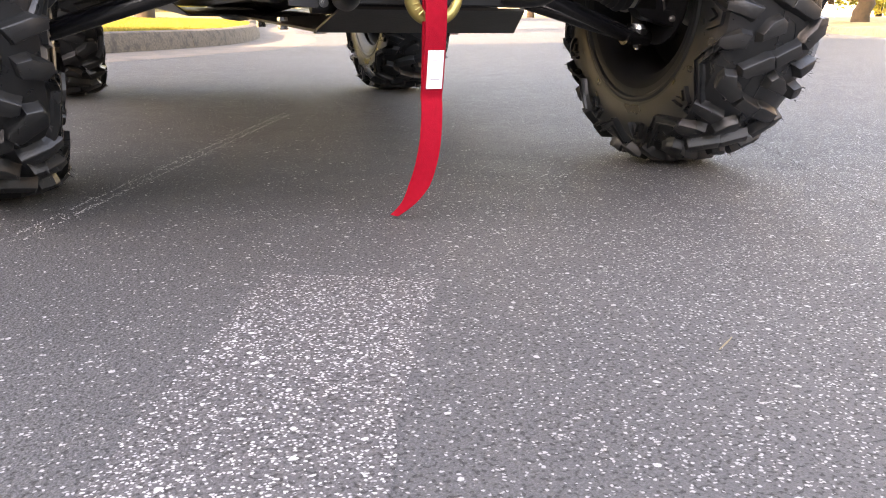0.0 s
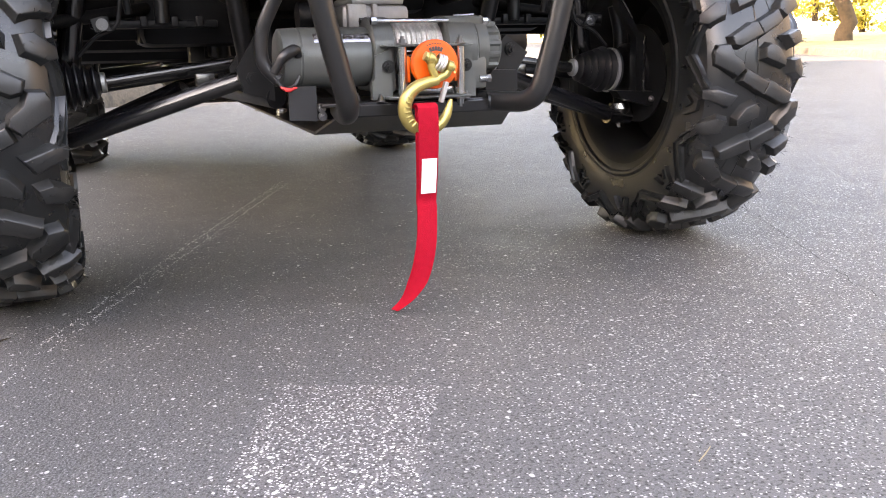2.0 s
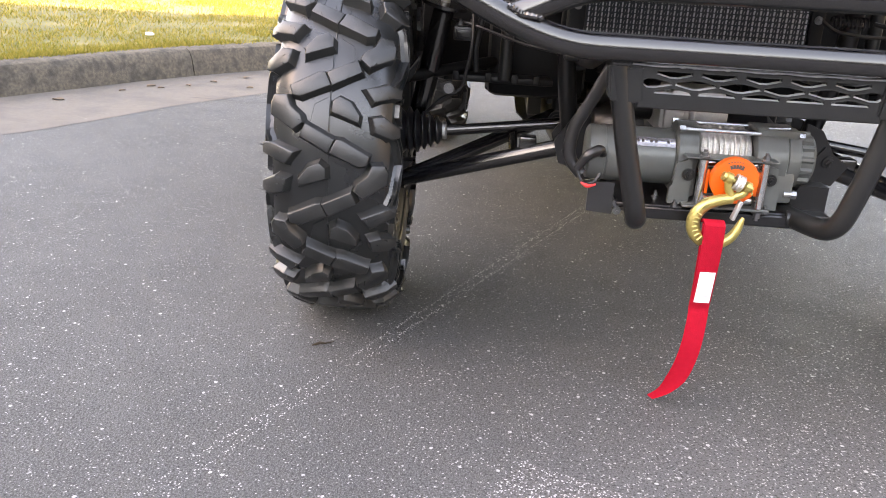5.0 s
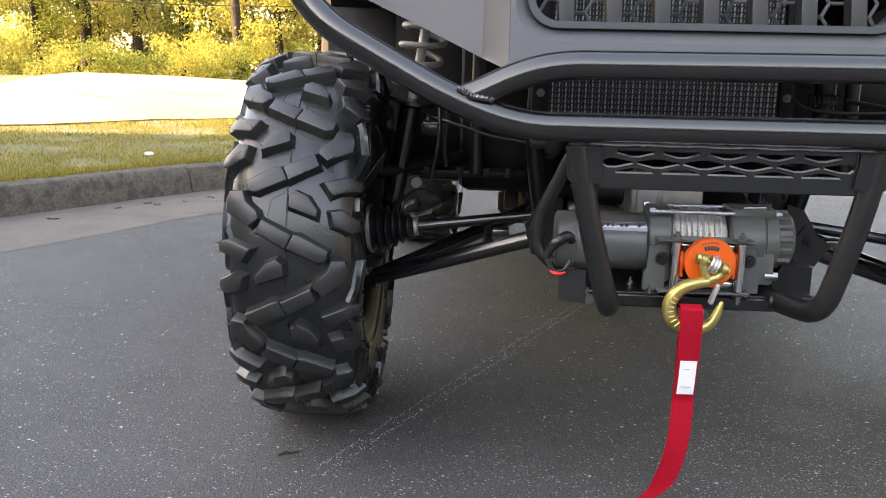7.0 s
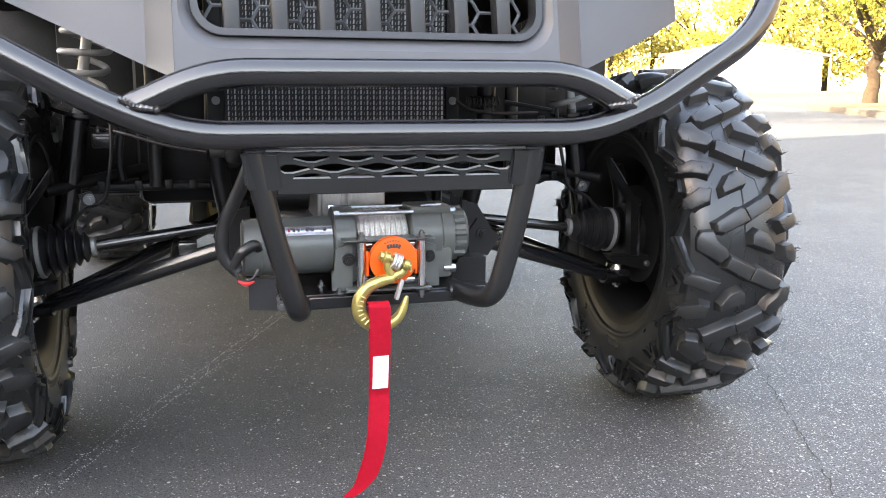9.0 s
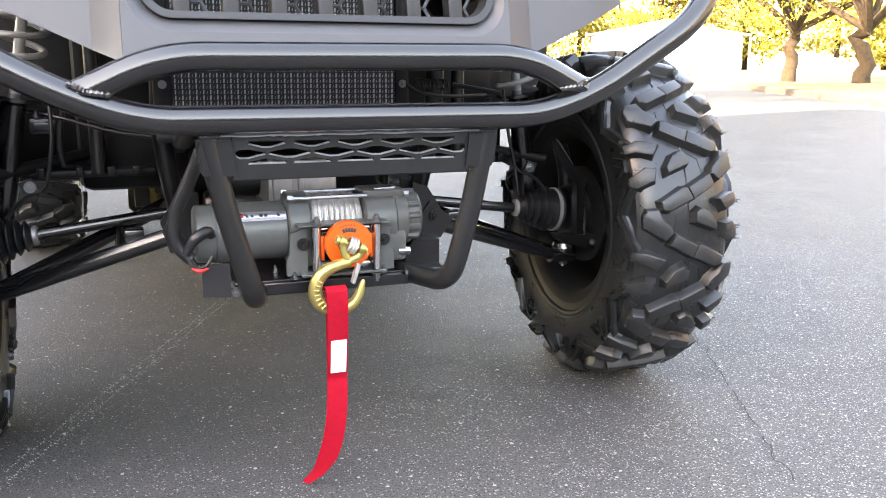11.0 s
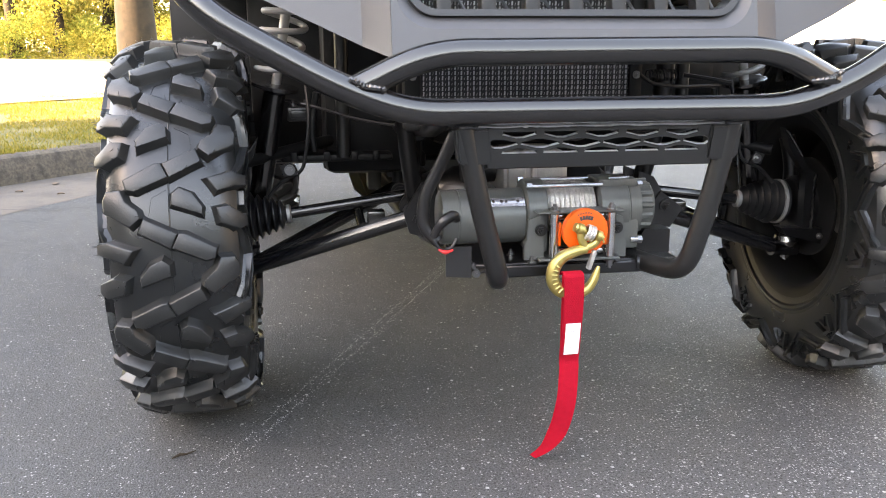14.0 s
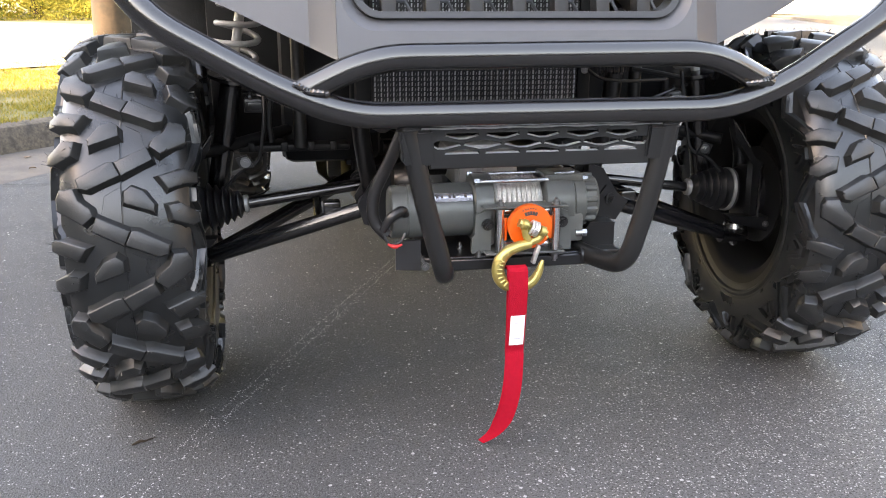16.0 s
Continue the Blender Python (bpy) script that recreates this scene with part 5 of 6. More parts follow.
sweep(bm, rounded([(0.148, 0.245, 0.578), (0.17, 0.245, 0.562), (0.22, 0.25, 0.556), (0.30, 0.27, 0.557)], 0.03, 5), 0.003, seg=8)
sweep(bm, rounded([(0.25, 0.30, 0.574), (0.30, 0.29, 0.566), (0.33, 0.28, 0.560)], 0.03, 5), 0.004, seg=8)
part("control_cable", bm, M_BLACKPL, car)


# -- front suspension on both sides
def suspension(s):
    pre = car
    # lower arm: two tubes that meet at the ball joint
    bm = B()
    outer = (s * 0.500, 0.395, 0.242)
    sweep(bm, [outer, (s * 0.215, 0.335, 0.336)], 0.0145, seg=16)
    sweep(bm, [outer, (s * 0.215, 0.60, 0.345)], 0.0145, seg=16)
    sweep(bm, [(s * 0.300, 0.358, 0.310), (s * 0.300, 0.530, 0.318)], 0.009, seg=10)
    box(bm, min(s * 0.262, s * 0.292), max(s * 0.262, s * 0.292), 0.345, 0.375, 0.312, 0.345, 0.003)
    sweep(bm, [(s * 0.495, 0.395, 0.240), (s * 0.548, 0.400, 0.236)], 0.017, seg=14)
    arm = part("lower_arm", bm, M_TUBE, pre, "black tubular lower suspension arm")
    for y in (0.335, 0.60):
        bm = B()
        cyl(bm, (s * 0.212, y - 0.028, 0.337), (s * 0.212, y + 0.028, 0.337), 0.019, seg=16)
        bolt(bm, (s * 0.212, y - 0.034, 0.337), (0, -1, 0), 0.010, 0.008)
        part("pivot_bush", bm, M_STEEL if s > 0 else M_FRAME, arm)
    for y in (0.296, 0.370):
        bm = B()
        slab(bm, [(s * 0.178, y, 0.410), (s * 0.205, y, 0.400), (s * 0.236, y, 0.350), (s * 0.226, y, 0.315), (s * 0.178, y, 0.300)], 0.005)
        part("arm_bracket", bm, M_FRAME, pre)
    # upper arm
    bm = B()
    sweep(bm, [(s * 0.500, 0.430, 0.425), (s * 0.235, 0.60, 0.47)], 0.011, seg=12)
    part("upper_arm", bm, M_BLACKPL, pre, "black tubular upper suspension arm")
    # drive shaft with its ribbed boot
    bm = B()
    sweep(bm, [(s * 0.175, 0.418, 0.366), (s * 0.440, 0.418, 0.331)], 0.0098, seg=16)
    shaft = part("drive_shaft", bm, M_TUBE, pre, "black drive shaft")
    ax = Vector((s * 0.265, 0, -0.022)).normalized()
    bm = B()
    prof = [(0.0, 0.012), (0.004, 0.016)]
    for k in range(5):
        r = 0.020 + 0.0046 * k
        prof += [(0.0065 + 0.0125 * k, r - 0.0055), (0.0125 + 0.0125 * k, r + 0.0060), (0.0145 + 0.0125 * k, r + 0.0060)]
    prof += [(0.070, 0.033), (0.078, 0.041), (0.092, 0.042), (0.094, 0.030)]
    lathe(bm, (s * 0.428, 0.418, 0.333), ax, prof, seg=28)
    boot = part("boot", bm, M_HOSE, shaft, "ribbed black rubber boot")
    bm = B()
    lathe(bm, Vector((s * 0.424, 0.418, 0.333)), ax, [(0, 0.0135), (0.002, 0.0165), (0.008, 0.0165), (0.009, 0.0135)], seg=24)
    part("clamp", bm, M_ALU, boot, "bright metal hose clamp")
    bm = B()
    lathe(bm, Vector((s * 0.424, 0.418, 0.333)) + ax * 0.083, ax, [(0, 0.041), (0.001, 0.0435), (0.007, 0.0435), (0.008, 0.041)], seg=28)
    part("clamp", bm, M_ALU, boot, "bright metal hose clamp")
    # knuckle with ball joint, hub carrier and brake disc
    bm = B()
    pts = rounded([(s * 0.530, 0.430, 0.450), (s * 0.545, 0.430, 0.400), (s * 0.548, 0.430, 0.270), (s * 0.540, 0.410, 0.232)], 0.03, 4)
    sweep(bm, pts, 0.015, seg=10)
    lathe(bm, (s * 0.528, 0.405, 0.322), (s, 0, 0), [(0, 0.048), (0.012, 0.055), (0.05, 0.055), (0.065, 0.035)], seg=24)
    slab(bm, [(s * x, 0.34, z) for x, z in ((0.472, 0.476), (0.490, 0.457), (0.526, 0.400), (0.541, 0.392), (0.544, 0.289), (0.524, 0.283), (0.521, 0.388), (0.482, 0.442))], 0.020)
    slab(bm, [(s * x, 0.335, z) for x, z in ((0.478, 0.290), (0.565, 0.286), (0.572, 0.254), (0.540, 0.262), (0.490, 0.276))], 0.030)
    knuckle = part("steering_knuckle", bm, M_FRAME, pre, "black cast steering knuckle")
    bm = B()
    lathe(bm, (s * 0.528, 0.398, 0.262), (0, 0, -1), [(0, 0.022), (0.010, 0.024), (0.022, 0.016), (0.030, 0.014), (0.032, 0.012)], seg=16)
    bolt(bm, (s * 0.528, 0.398, 0.230), (0, 0, -1), 0.009, 0.010)
    part("ball_joint", bm, M_STEEL, knuckle, "bright steel ball joint with nut")
    bm = B()
    sweep(bm, [(s * (0.538 + 0.001 * math.sin(k * 1.7)), 0.336, 0.286 + 0.0052 * k) for k in range(21)], [0.0022 + 0.0012 * abs(math.sin(k * 1.3)) for k in range(21)], seg=8)
    sweep(bm, [(s * (0.476 + 0.0030 * k), 0.337, 0.470 - 0.0042 * k + 0.0006 * (k % 2)) for k in range(12)], 0.0024, seg=8)
    part("cast_edge", bm, M_TUBE, knuckle, "glossy rough cast edge")
    part("caliper_bolt", bolt(B(), (s * 0.556, 0.334, 0.272), (s * -0.3, -1, 0), 0.004, 0.004), M_BOLT, knuckle)
    bm = B()
    lathe(bm, (s * 0.560, AXLE_F, 0.318), (s, 0, 0), [(0, 0.035), (0.001, 0.095), (0.006, 0.095), (0.007, 0.035)], seg=36)
    part("brake_disc", bm, M_RIM, knuckle)
    # tie rod
    bm = B()
    sweep(bm, [(s * 0.20, 0.51, 0.350), (s * 0.515, 0.50, 0.308)], 0.007, seg=10)
    part("tie_rod", bm, M_FRAME, pre)
    # shock absorber: lower tube, rod and coil spring
    lo, up = Vector((s * 0.487, 0.475, 0.320)), Vector((s * 0.408, 0.430, 0.735))
    ax = (up - lo).normalized()
    bm = B()
    cyl(bm, lo, lo + ax * 0.240, 0.0195, seg=20)
    lathe(bm, lo + ax * 0.227, ax, [(0, 0.018), (0.004, 0.024), (0.010, 0.042), (0.016, 0.042), (0.018, 0.020)], seg=24)
    shock = part("shock_absorber", bm, M_TUBE, pre, "black shock absorber tube")
    bm = B()
    cyl(bm, lo + ax * 0.235, up, 0.0085, seg=14)
    part("shock_rod", bm, M_ALU, shock)
    side = ax.orthogonal().normalized()
    oth = ax.cross(side)
    pts = []
    turns = 5.0
    n = 150
    for k in range(n + 1):
        t = k / n
        a = t * turns * 2 * math.pi + (0.8 if s < 0 else 2.0)
        pts.append(lo + ax * (0.258 + 0.165 * t) + (side * math.cos(a) + oth * math.sin(a)) * 0.037)
    part("coil_spring", sweep(B(), pts, 0.0054, seg=10), M_SPRING, shock, "pale grey coil spring")
    # brake hose and bracket at the arch
    bm = B()
    sweep(bm, rounded([(s * 0.390, 0.40, 0.56), (s * 0.385, 0.37, 0.50), (s * 0.400, 0.36, 0.415), (s * 0.432, 0.350, 0.405), (s * 0.46, 0.350, 0.375)], 0.04, 5), 0.0032, seg=8)
    part("brake_hose", bm, M_BLACKPL, pre)
    bm = B()
    slab(bm, [(s * 0.408, 0.345, 0.412), (s * 0.432, 0.345, 0.410), (s * 0.438, 0.345, 0.428), (s * 0.420, 0.345, 0.434)], 0.006)
    bracket = part("hose_bracket", bm, M_FRAME, pre)
    bm = B()
    bolt(bm, (s * 0.422, 0.345, 0.421), (0, -1, 0), 0.006, 0.004)
    part("banjo_bolt", bm, M_BOLT, bracket)


for s in XP:
    suspension(s)

for s in XP:
    # upright of the chassis, stay, and a bracket with its clip behind the shock absorber
    bm = B()
    sweep(bm, [(s * 0.325, 0.470, 0.660), (s * 0.326, 0.470, 0.425)], 0.0125, seg=12)
    part("frame_upright", bm, M_LEG, car, "black chassis upright")
    bm = B()
    sweep(bm, rounded([(s * 0.372, 0.430, 0.545), (s * 0.384, 0.440, 0.480), (s * 0.379, 0.450, 0.440)], 0.03, 4), 0.0062, seg=10)
    part("stay", bm, M_LEG, car)
    bm = B()
    box(bm, min(s * 0.383, s * 0.424), max(s * 0.383, s * 0.424), 0.440, 0.478, 0.494, 0.519, 0.003)
    box(bm, min(s * 0.388, s * 0.418), max(s * 0.388, s * 0.418), 0.432, 0.442, 0.500, 0.514, 0.002)
    mount = part("mount_bracket", bm, M_LEG, car, "black pressed mount bracket")
    for x in (0.392, 0.413):
        part("mount_bolt", bolt(B(), (s * x, 0.439, 0.5215), (0, -0.3, 1), 0.0045, 0.004), M_BOLT, mount)
    bm = B()
    sweep(bm, rounded([(s * 0.440, 0.455, 0.534), (s * 0.380, 0.425, 0.522), (s * 0.300, 0.400, 0.498), (s * 0.240, 0.380, 0.490)], 0.05, 5), 0.0026, seg=8)
    part("brake_line", bm, M_HOSE, car)
    bm = B()
    box(bm, min(s * 0.235, s * 0.440), max(s * 0.235, s * 0.440), 0.470, 0.560, 0.417, 0.430, 0.004)
    for x in (0.26, 0.30, 0.35, 0.41):
        box(bm, min(s * x, s * (x + 0.012)), max(s * x, s * (x + 0.012)), 0.462, 0.472, 0.419, 0.436, 0.002)
    part("splash_tray", bm, M_BLACKPL, car, "black plastic splash tray with moulded clips")

# rear suspension, kept simple behind the wheels
for s in XP:
    bm = B()
    sweep(bm, [(s * 0.24, 1.90, 0.32), (s * 0.53, AXLE_R, 0.29)], 0.016, seg=10)
    sweep(bm, [(s * 0.24, 2.20, 0.32), (s * 0.53, AXLE_R, 0.29)], 0.016, seg=10)
    part("rear_arm", bm, M_FRAME, car)
    bm = B()
    cyl(bm, (s * 0.10, AXLE_R, 0.34), (s * 0.55, AXLE_R, 0.32), 0.012, seg=12)
    lathe(bm, (s * 0.46, AXLE_R, 0.325), (s, 0, 0), [(0, 0.02), (0.03, 0.035), (0.07, 0.045), (0.09, 0.04)], seg=16)
    part("rear_drive_shaft", bm, M_FRAME, car)
    bm = B()
    cyl(bm, (s * 0.47, 2.0, 0.30), (s * 0.36, 1.95, 0.74), 0.026, seg=14)
    part("rear_shock", bm, M_FRAME, car)

# -- winch
WY, WZ = 0.160, 0.368
bm = B()
lathe(bm, (-0.198, WY, WZ), (1, 0, 0), [(0, 0.036), (0.003, 0.041), (0.026, 0.0425), (0.0265, 0.0415), (0.029, 0.0415), (0.0295, 0.0425), (0.128, 0.0425), (0.131, 0.040), (0.140, 0.040)], seg=40)
winch = part("winch", bm, M_WINCH, car, "grey electric winch with wire rope and roller fairlead")
bm = B()
# drum supports
lathe(bm, (-0.068, WY, WZ + 0.008), (1, 0, 0), [(0, 0.044), (0.002, 0.048), (0.030, 0.048), (0.032, 0.046)], seg=40)
box(bm, -0.068, -0.036, WY - 0.046, WY + 0.05, 0.318, 0.372, 0.004)
part("drum_support", bm, M_WINCH, winch)
bm = B()
lathe(bm, (0.046, WY, WZ + 0.008), (1, 0, 0), [(0, 0.046), (0.002, 0.049), (0.046, 0.049), (0.0475, 0.0465), (0.049, 0.048), (0.066, 0.047), (0.068, 0.042)], seg=40)
box(bm, 0.048, 0.108, WY - 0.046, WY + 0.05, 0.318, 0.372, 0.005)
box(bm, 0.046, 0.110, WY - 0.030, WY + 0.03, 0.405, 0.4245, 0.004)
part("gear_housing", bm, M_WINCH, winch)
bm = B()
lathe(bm, (0.112, WY, WZ + 0.010), (1, 0, 0), [(0, 0.037), (0.003, 0.039), (0.020, 0.039), (0.025, 0.035), (0.0255, 0.02)], seg=36)
knob = part("clutch_knob", bm, M_WINCH, winch, "ribbed grey clutch knob")
bm = B()
teeth = [(0.0375 if k % 4 < 2 else 0.0425, 2 * math.pi * k / 56) for k in range(56)]
slab(bm, [(0.114, WY + r * math.cos(a), WZ + 0.010 + r * math.sin(a)) for r, a in teeth], 0.018, (1, 0, 0))
part("grip", bm, M_WINCH, knob)
bm = B()
cyl(bm, (-0.038, WY, WZ + 0.012), (0.047, WY, WZ + 0.012), 0.024, seg=24)
part("drum", bm, M_WINCH, winch)
bm = B()
pts = []
wraps = 14
for k in range(wraps * 20 + 1):
    a = 2 * math.pi * k / 20
    pts.append((-0.033 + 0.077 * k / (wraps * 20), WY + 0.031 * math.cos(a), WZ + 0.012 + 0.031 * math.sin(a)))
sweep(bm, pts, 0.0029, seg=7)
for turn, start in ((-1, 0.041), (1, -0.031)):
    # two open layers laid back across each other
    pts = [(start + turn * 0.072 * k / 180, WY + (0.0355 + 0.0012 * turn) * math.cos(k * 0.314 + 1), WZ + 0.012 + (0.0355 + 0.0012 * turn) * math.sin(k * 0.314 + 1)) for k in range(181)]
    sweep(bm, pts, 0.0026, seg=6)
sweep(bm, [(0.012, WY - 0.034, 0.375), (0.012, 0.10, 0.360), (0.012, 0.062, 0.357)], 0.003, seg=8)
part("wire_rope", bm, M_CABLE, winch, "bright steel wire rope wound on the drum")
bm = B()
for y, z in ((WY - 0.034, 0.4175), (WY + 0.022, 0.4185)):
    if y > WY:
        part("tie_bar", bm, M_STEEL, winch, "bright steel tie bar")
        bm = B()
    cyl(bm, (-0.062, y, z), (0.050, y, z), 0.0037, seg=14)
    cyl(bm, (-0.068, y, z), (-0.060, y, z), 0.0058, seg=6)
part("tie_bar", bm, M_STEEL, winch, "bright steel tie bar")
bm = B()
cyl(bm, (0.094, WY - 0.047, 0.333), (0.106, WY - 0.047, 0.333), 0.0052, seg=14)
cyl(bm, (0.105, WY - 0.047, 0.333), (0.112, WY - 0.047, 0.333), 0.0066, seg=6)
part("through_bolt", bm, M_STEEL, winch)
bm = B()
cyl(bm, (0.108, WY - 0.028, 0.4165), (0.116, WY - 0.028, 0.4165), 0.0052, seg=6)
cyl(bm, (0.064, WY - 0.022, 0.4240), (0.096, WY - 0.022, 0.4255), 0.0030, seg=10)
part("through_bolt", bm, M_STEEL, winch)
# printed foil label on the motor
bm = B()
rowsA = []
for k in range(7):
    a = radians(131 + 20 * k / 6)
    rowsA.append([bm.verts.new((x, WY + 0.0431 * math.cos(a), WZ + 0.0431 * math.sin(a))) for x in (-0.152, -0.070)])
for a, b in zip(rowsA, rowsA[1:]):
    bm.faces.new((a[0], a[1], b[1], b[0]))
foil = part("foil_label", bm, M_CHROME, winch, "silver foil label with red and dark print")
for x0, x1, mt in ((-0.134, -0.1305, M_REDPL), (-0.127, -0.1235, M_PRINT), (-0.120, -0.1165, M_PRINT), (-0.108, -0.1035, M_PRINT), (-0.1015, -0.097, M_PRINT), (-0.083, -0.079, M_PRINT)):
    bm = B()
    qa = []
    for k in range(4):
        a = radians(137 + 6 * k / 3)
        qa.append([bm.verts.new((x, WY + 0.0434 * math.cos(a), WZ + 0.0434 * math.sin(a))) for x in (x0, x1)])
    for a, b in zip(qa, qa[1:]):
        bm.faces.new((a[0], a[1], b[1], b[0]))
    part("print_bar", bm, mt, foil)
# cable lugs and hoses at the motor's end
bm = B()
sweep(bm, rounded([(-0.180, 0.10, 0.505), (-0.200, 0.115, 0.455), (-0.225, 0.125, 0.405), (-0.226, 0.125, 0.362), (-0.205, 0.120, 0.340)], 0.04, 6), 0.0095, seg=14)
part("power_cable", bm, M_HOSE, winch, "thick grey-black cable sleeve")
bm = B()
sweep(bm, rounded([(-0.212, 0.112, 0.350), (-0.200, 0.108, 0.372), (-0.180, 0.112, 0.382), (-0.176, 0.118, 0.372)], 0.02, 6), [0.006, 0.0065, 0.007, 0.0075, 0.008, 0.008, 0.008, 0.008, 0.008, 0.008, 0.0075, 0.007, 0.007, 0.0065, 0.006, 0.006], seg=12)
part("terminal_boot", bm, M_HOSE, winch, "black rubber terminal boot")
bm = B()
sweep(bm, rounded([(-0.212, 0.112, 0.345), (-0.203, 0.106, 0.328), (-0.186, 0.104, 0.331), (-0.178, 0.110, 0.345)], 0.012, 5), 0.0022, seg=8)
part("cable_tie", bm, M_HOSE, winch)
bm = B()
sweep(bm, rounded([(-0.206, 0.104, 0.331), (-0.196, 0.101, 0.326), (-0.184, 0.101, 0.330)], 0.006, 4), [0.0015, 0.0025, 0.0032, 0.0034, 0.0030, 0.0022, 0.0015], seg=10)
part("red_cap", bm, M_REDPL, winch, "small red plastic terminal cap")

# mounting tray
tray = part("winch_tray", box(B(), -0.150, 0.165, 0.100, 0.235, 0.300, 0.306, 0.0015, 1), M_FRAME, car, "black steel winch tray")
part("tray_lip", box(B(), -0.110, 0.135, 0.092, 0.100, 0.286, 0.304, 0.002, 1), M_FRAME, tray)
part("corner_block", slab(B(), [(0.112, 0.130, 0.322), (0.124, 0.130, 0.344), (0.166, 0.130, 0.343), (0.166, 0.130, 0.303), (0.112, 0.130, 0.300)], 0.05), M_FRAME, tray)
part("cross_bar", cyl(B(), (-0.14, 0.225, 0.285), (0.15, 0.225, 0.285), 0.012, seg=12), M_FRAME, tray)
part("stub_tube", sweep(B(), [(0.10, 0.10, 0.300), (0.128, 0.095, 0.300)], 0.012, seg=14), M_FRAME, tray)
part("end_plate", slab(B(), [(-0.192, 0.120, 0.330), (-0.153, 0.120, 0.330), (-0.153, 0.120, 0.281), (-0.192, 0.120, 0.284)], 0.006), M_GRILLE, tray, "dark grey end plate")
for at, way in (((-0.147, 0.118, 0.300), (0, -1, 0)), ((-0.146, 0.118, 0.288), (0, -1, 0)), ((-0.066, 0.096, 0.306), (0, 0, 1)), ((0.066, 0.096, 0.306), (0, 0, 1)),
                ((-0.085, 0.15, 0.306), (0, 0, 1)), ((0.112, 0.15, 0.306), (0, 0, 1))):
    bm = B()
    bolt(bm, at, way, 0.0042, 0.004)
    part("tray_bolt", bm, M_BOLT, tray)
bm = B()
slab(bm, [(0.146, 0.165, 0.374), (0.163, 0.165, 0.397), (0.201, 0.165, 0.369), (0.181, 0.165, 0.338), (0.150, 0.165, 0.344)], 0.006)
side = part("side_bracket", bm, M_FRAME, car)
bm = B()
bolt(bm, (0.171, 0.164, 0.374), (0, -1, 0), 0.0068, 0.006)
part("bracket_bolt", bm, M_FRAME, side)

# fairlead: bracket, rollers and bolts
bm = B()
box(bm, -0.060, 0.074, 0.088, 0.124, 0.3815, 0.3845, 0.001, 1)
box(bm, -0.056, 0.070, 0.088, 0.124, 0.3085, 0.3125, 0.001, 1)
for s, x in ((-1, -0.046), (1, 0.058)):
    slab(bm, [(x + s * 0.028, 0.108, 0.308), (x - s * 0.002, 0.108, 0.308), (x - s * 0.002, 0.108, 0.3815), (x + s * 0.010, 0.108, 0.374), (x + s * 0.022, 0.108, 0.370), (x + s * 0.024, 0.108, 0.338), (x + s * 0.028, 0.108, 0.333)], 0.012)
bmesh.ops.recalc_face_normals(bm, faces=bm.faces[:])
fair = part("fairlead", bm, M_WINCH, winch, "grey fairlead bracket")
bm = B()
for x in (-0.0335, 0.0545):
    cyl(bm, (x, 0.092, 0.314), (x, 0.092, 0.3812), 0.0068, seg=24)
    part("roller", bm, M_STEEL, fair, "polished steel roller")
    bm = B()
for z in (0.3205, 0.3740):
    cyl(bm, (-0.028, 0.108, z), (0.048, 0.108, z), 0.0075, seg=18)
    part("roller", bm, M_STEEL, fair, "polished steel roller")
    bm = B()
for at, way, r, h in (((-0.0335, 0.092, 0.3845), (0, 0, 1), 0.0052, 0.005), ((0.0545, 0.092, 0.3845), (0, 0, 1), 0.0052, 0.005),
                      ((-0.0335, 0.092, 0.3085), (0, 0, -1), 0.0055, 0.007), ((0.0545, 0.092, 0.3085), (0, 0, -1), 0.0055, 0.007),
                      ((-0.050, 0.107, 0.354), (0, -1, 0), 0.0062, 0.006), ((0.0695, 0.107, 0.354), (0, -1, 0), 0.0062, 0.006)):
    bm = B()
    bolt(bm, at, way, r, h)
    part("fairlead_bolt", bm, M_FRAME if way[1] else M_BOLT, fair, "dark steel bolt" if way[1] else "bright steel bolt")
# orange strips added as the red reflection seen around the rollers
for x in (-0.0255, 0.0455):
    part("reflection_strip", box(B(), x - 0.0022, x + 0.0022, 0.088, 0.104, 0.332, 0.368, 0.001, 1), M_ORANGE, fair, "orange strip standing in for a red reflection by the roller")

# -- hook with stopper, and the red pull strap that hangs from it
hook = thing("winch_hook", (0.008, 0.055, 0.357), "gold zinc winch hook with orange rubber stopper hanging from the cable", "hook")
bm = B()
lathe(bm, (0.0085, 0.086, 0.357), (0, -1, 0), [(0, 0.030), (0.002, 0.0335), (0.013, 0.0345), (0.016, 0.0335), (0.0165, 0.030), (0.0165, 0.001)], seg=48)
stopper = part("stopper", bm, M_ORANGE, hook, "orange round rubber stopper with dark printed bars")
for k in range(5):
    bm = B()
    a = radians(112 - 11 * k)
    cx, cz = 0.0085 + 0.0215 * math.cos(a), 0.357 + 0.0215 * math.sin(a)
    box(bm, -0.0018, 0.0018, 0.0690, 0.0694, -0.0030, 0.0030)
    bmesh.ops.transform(bm, matrix=Matrix.Translation((cx, 0, cz)) @ Matrix.Rotation(a - math.pi / 2, 4, "Y").inverted(), verts=bm.verts[:])
    part("print_bar", bm, M_PRINT, stopper)
for k in range(6):
    a = radians(116 - 8 * k)
    cx, cz = 0.0085 + 0.0285 * math.cos(a), 0.357 + 0.0285 * math.sin(a)
    part("print_bar", box(B(), cx - 0.0012, cx + 0.0012, 0.0690, 0.0693, cz - 0.0008, cz + 0.0008), M_PRINT, stopper)
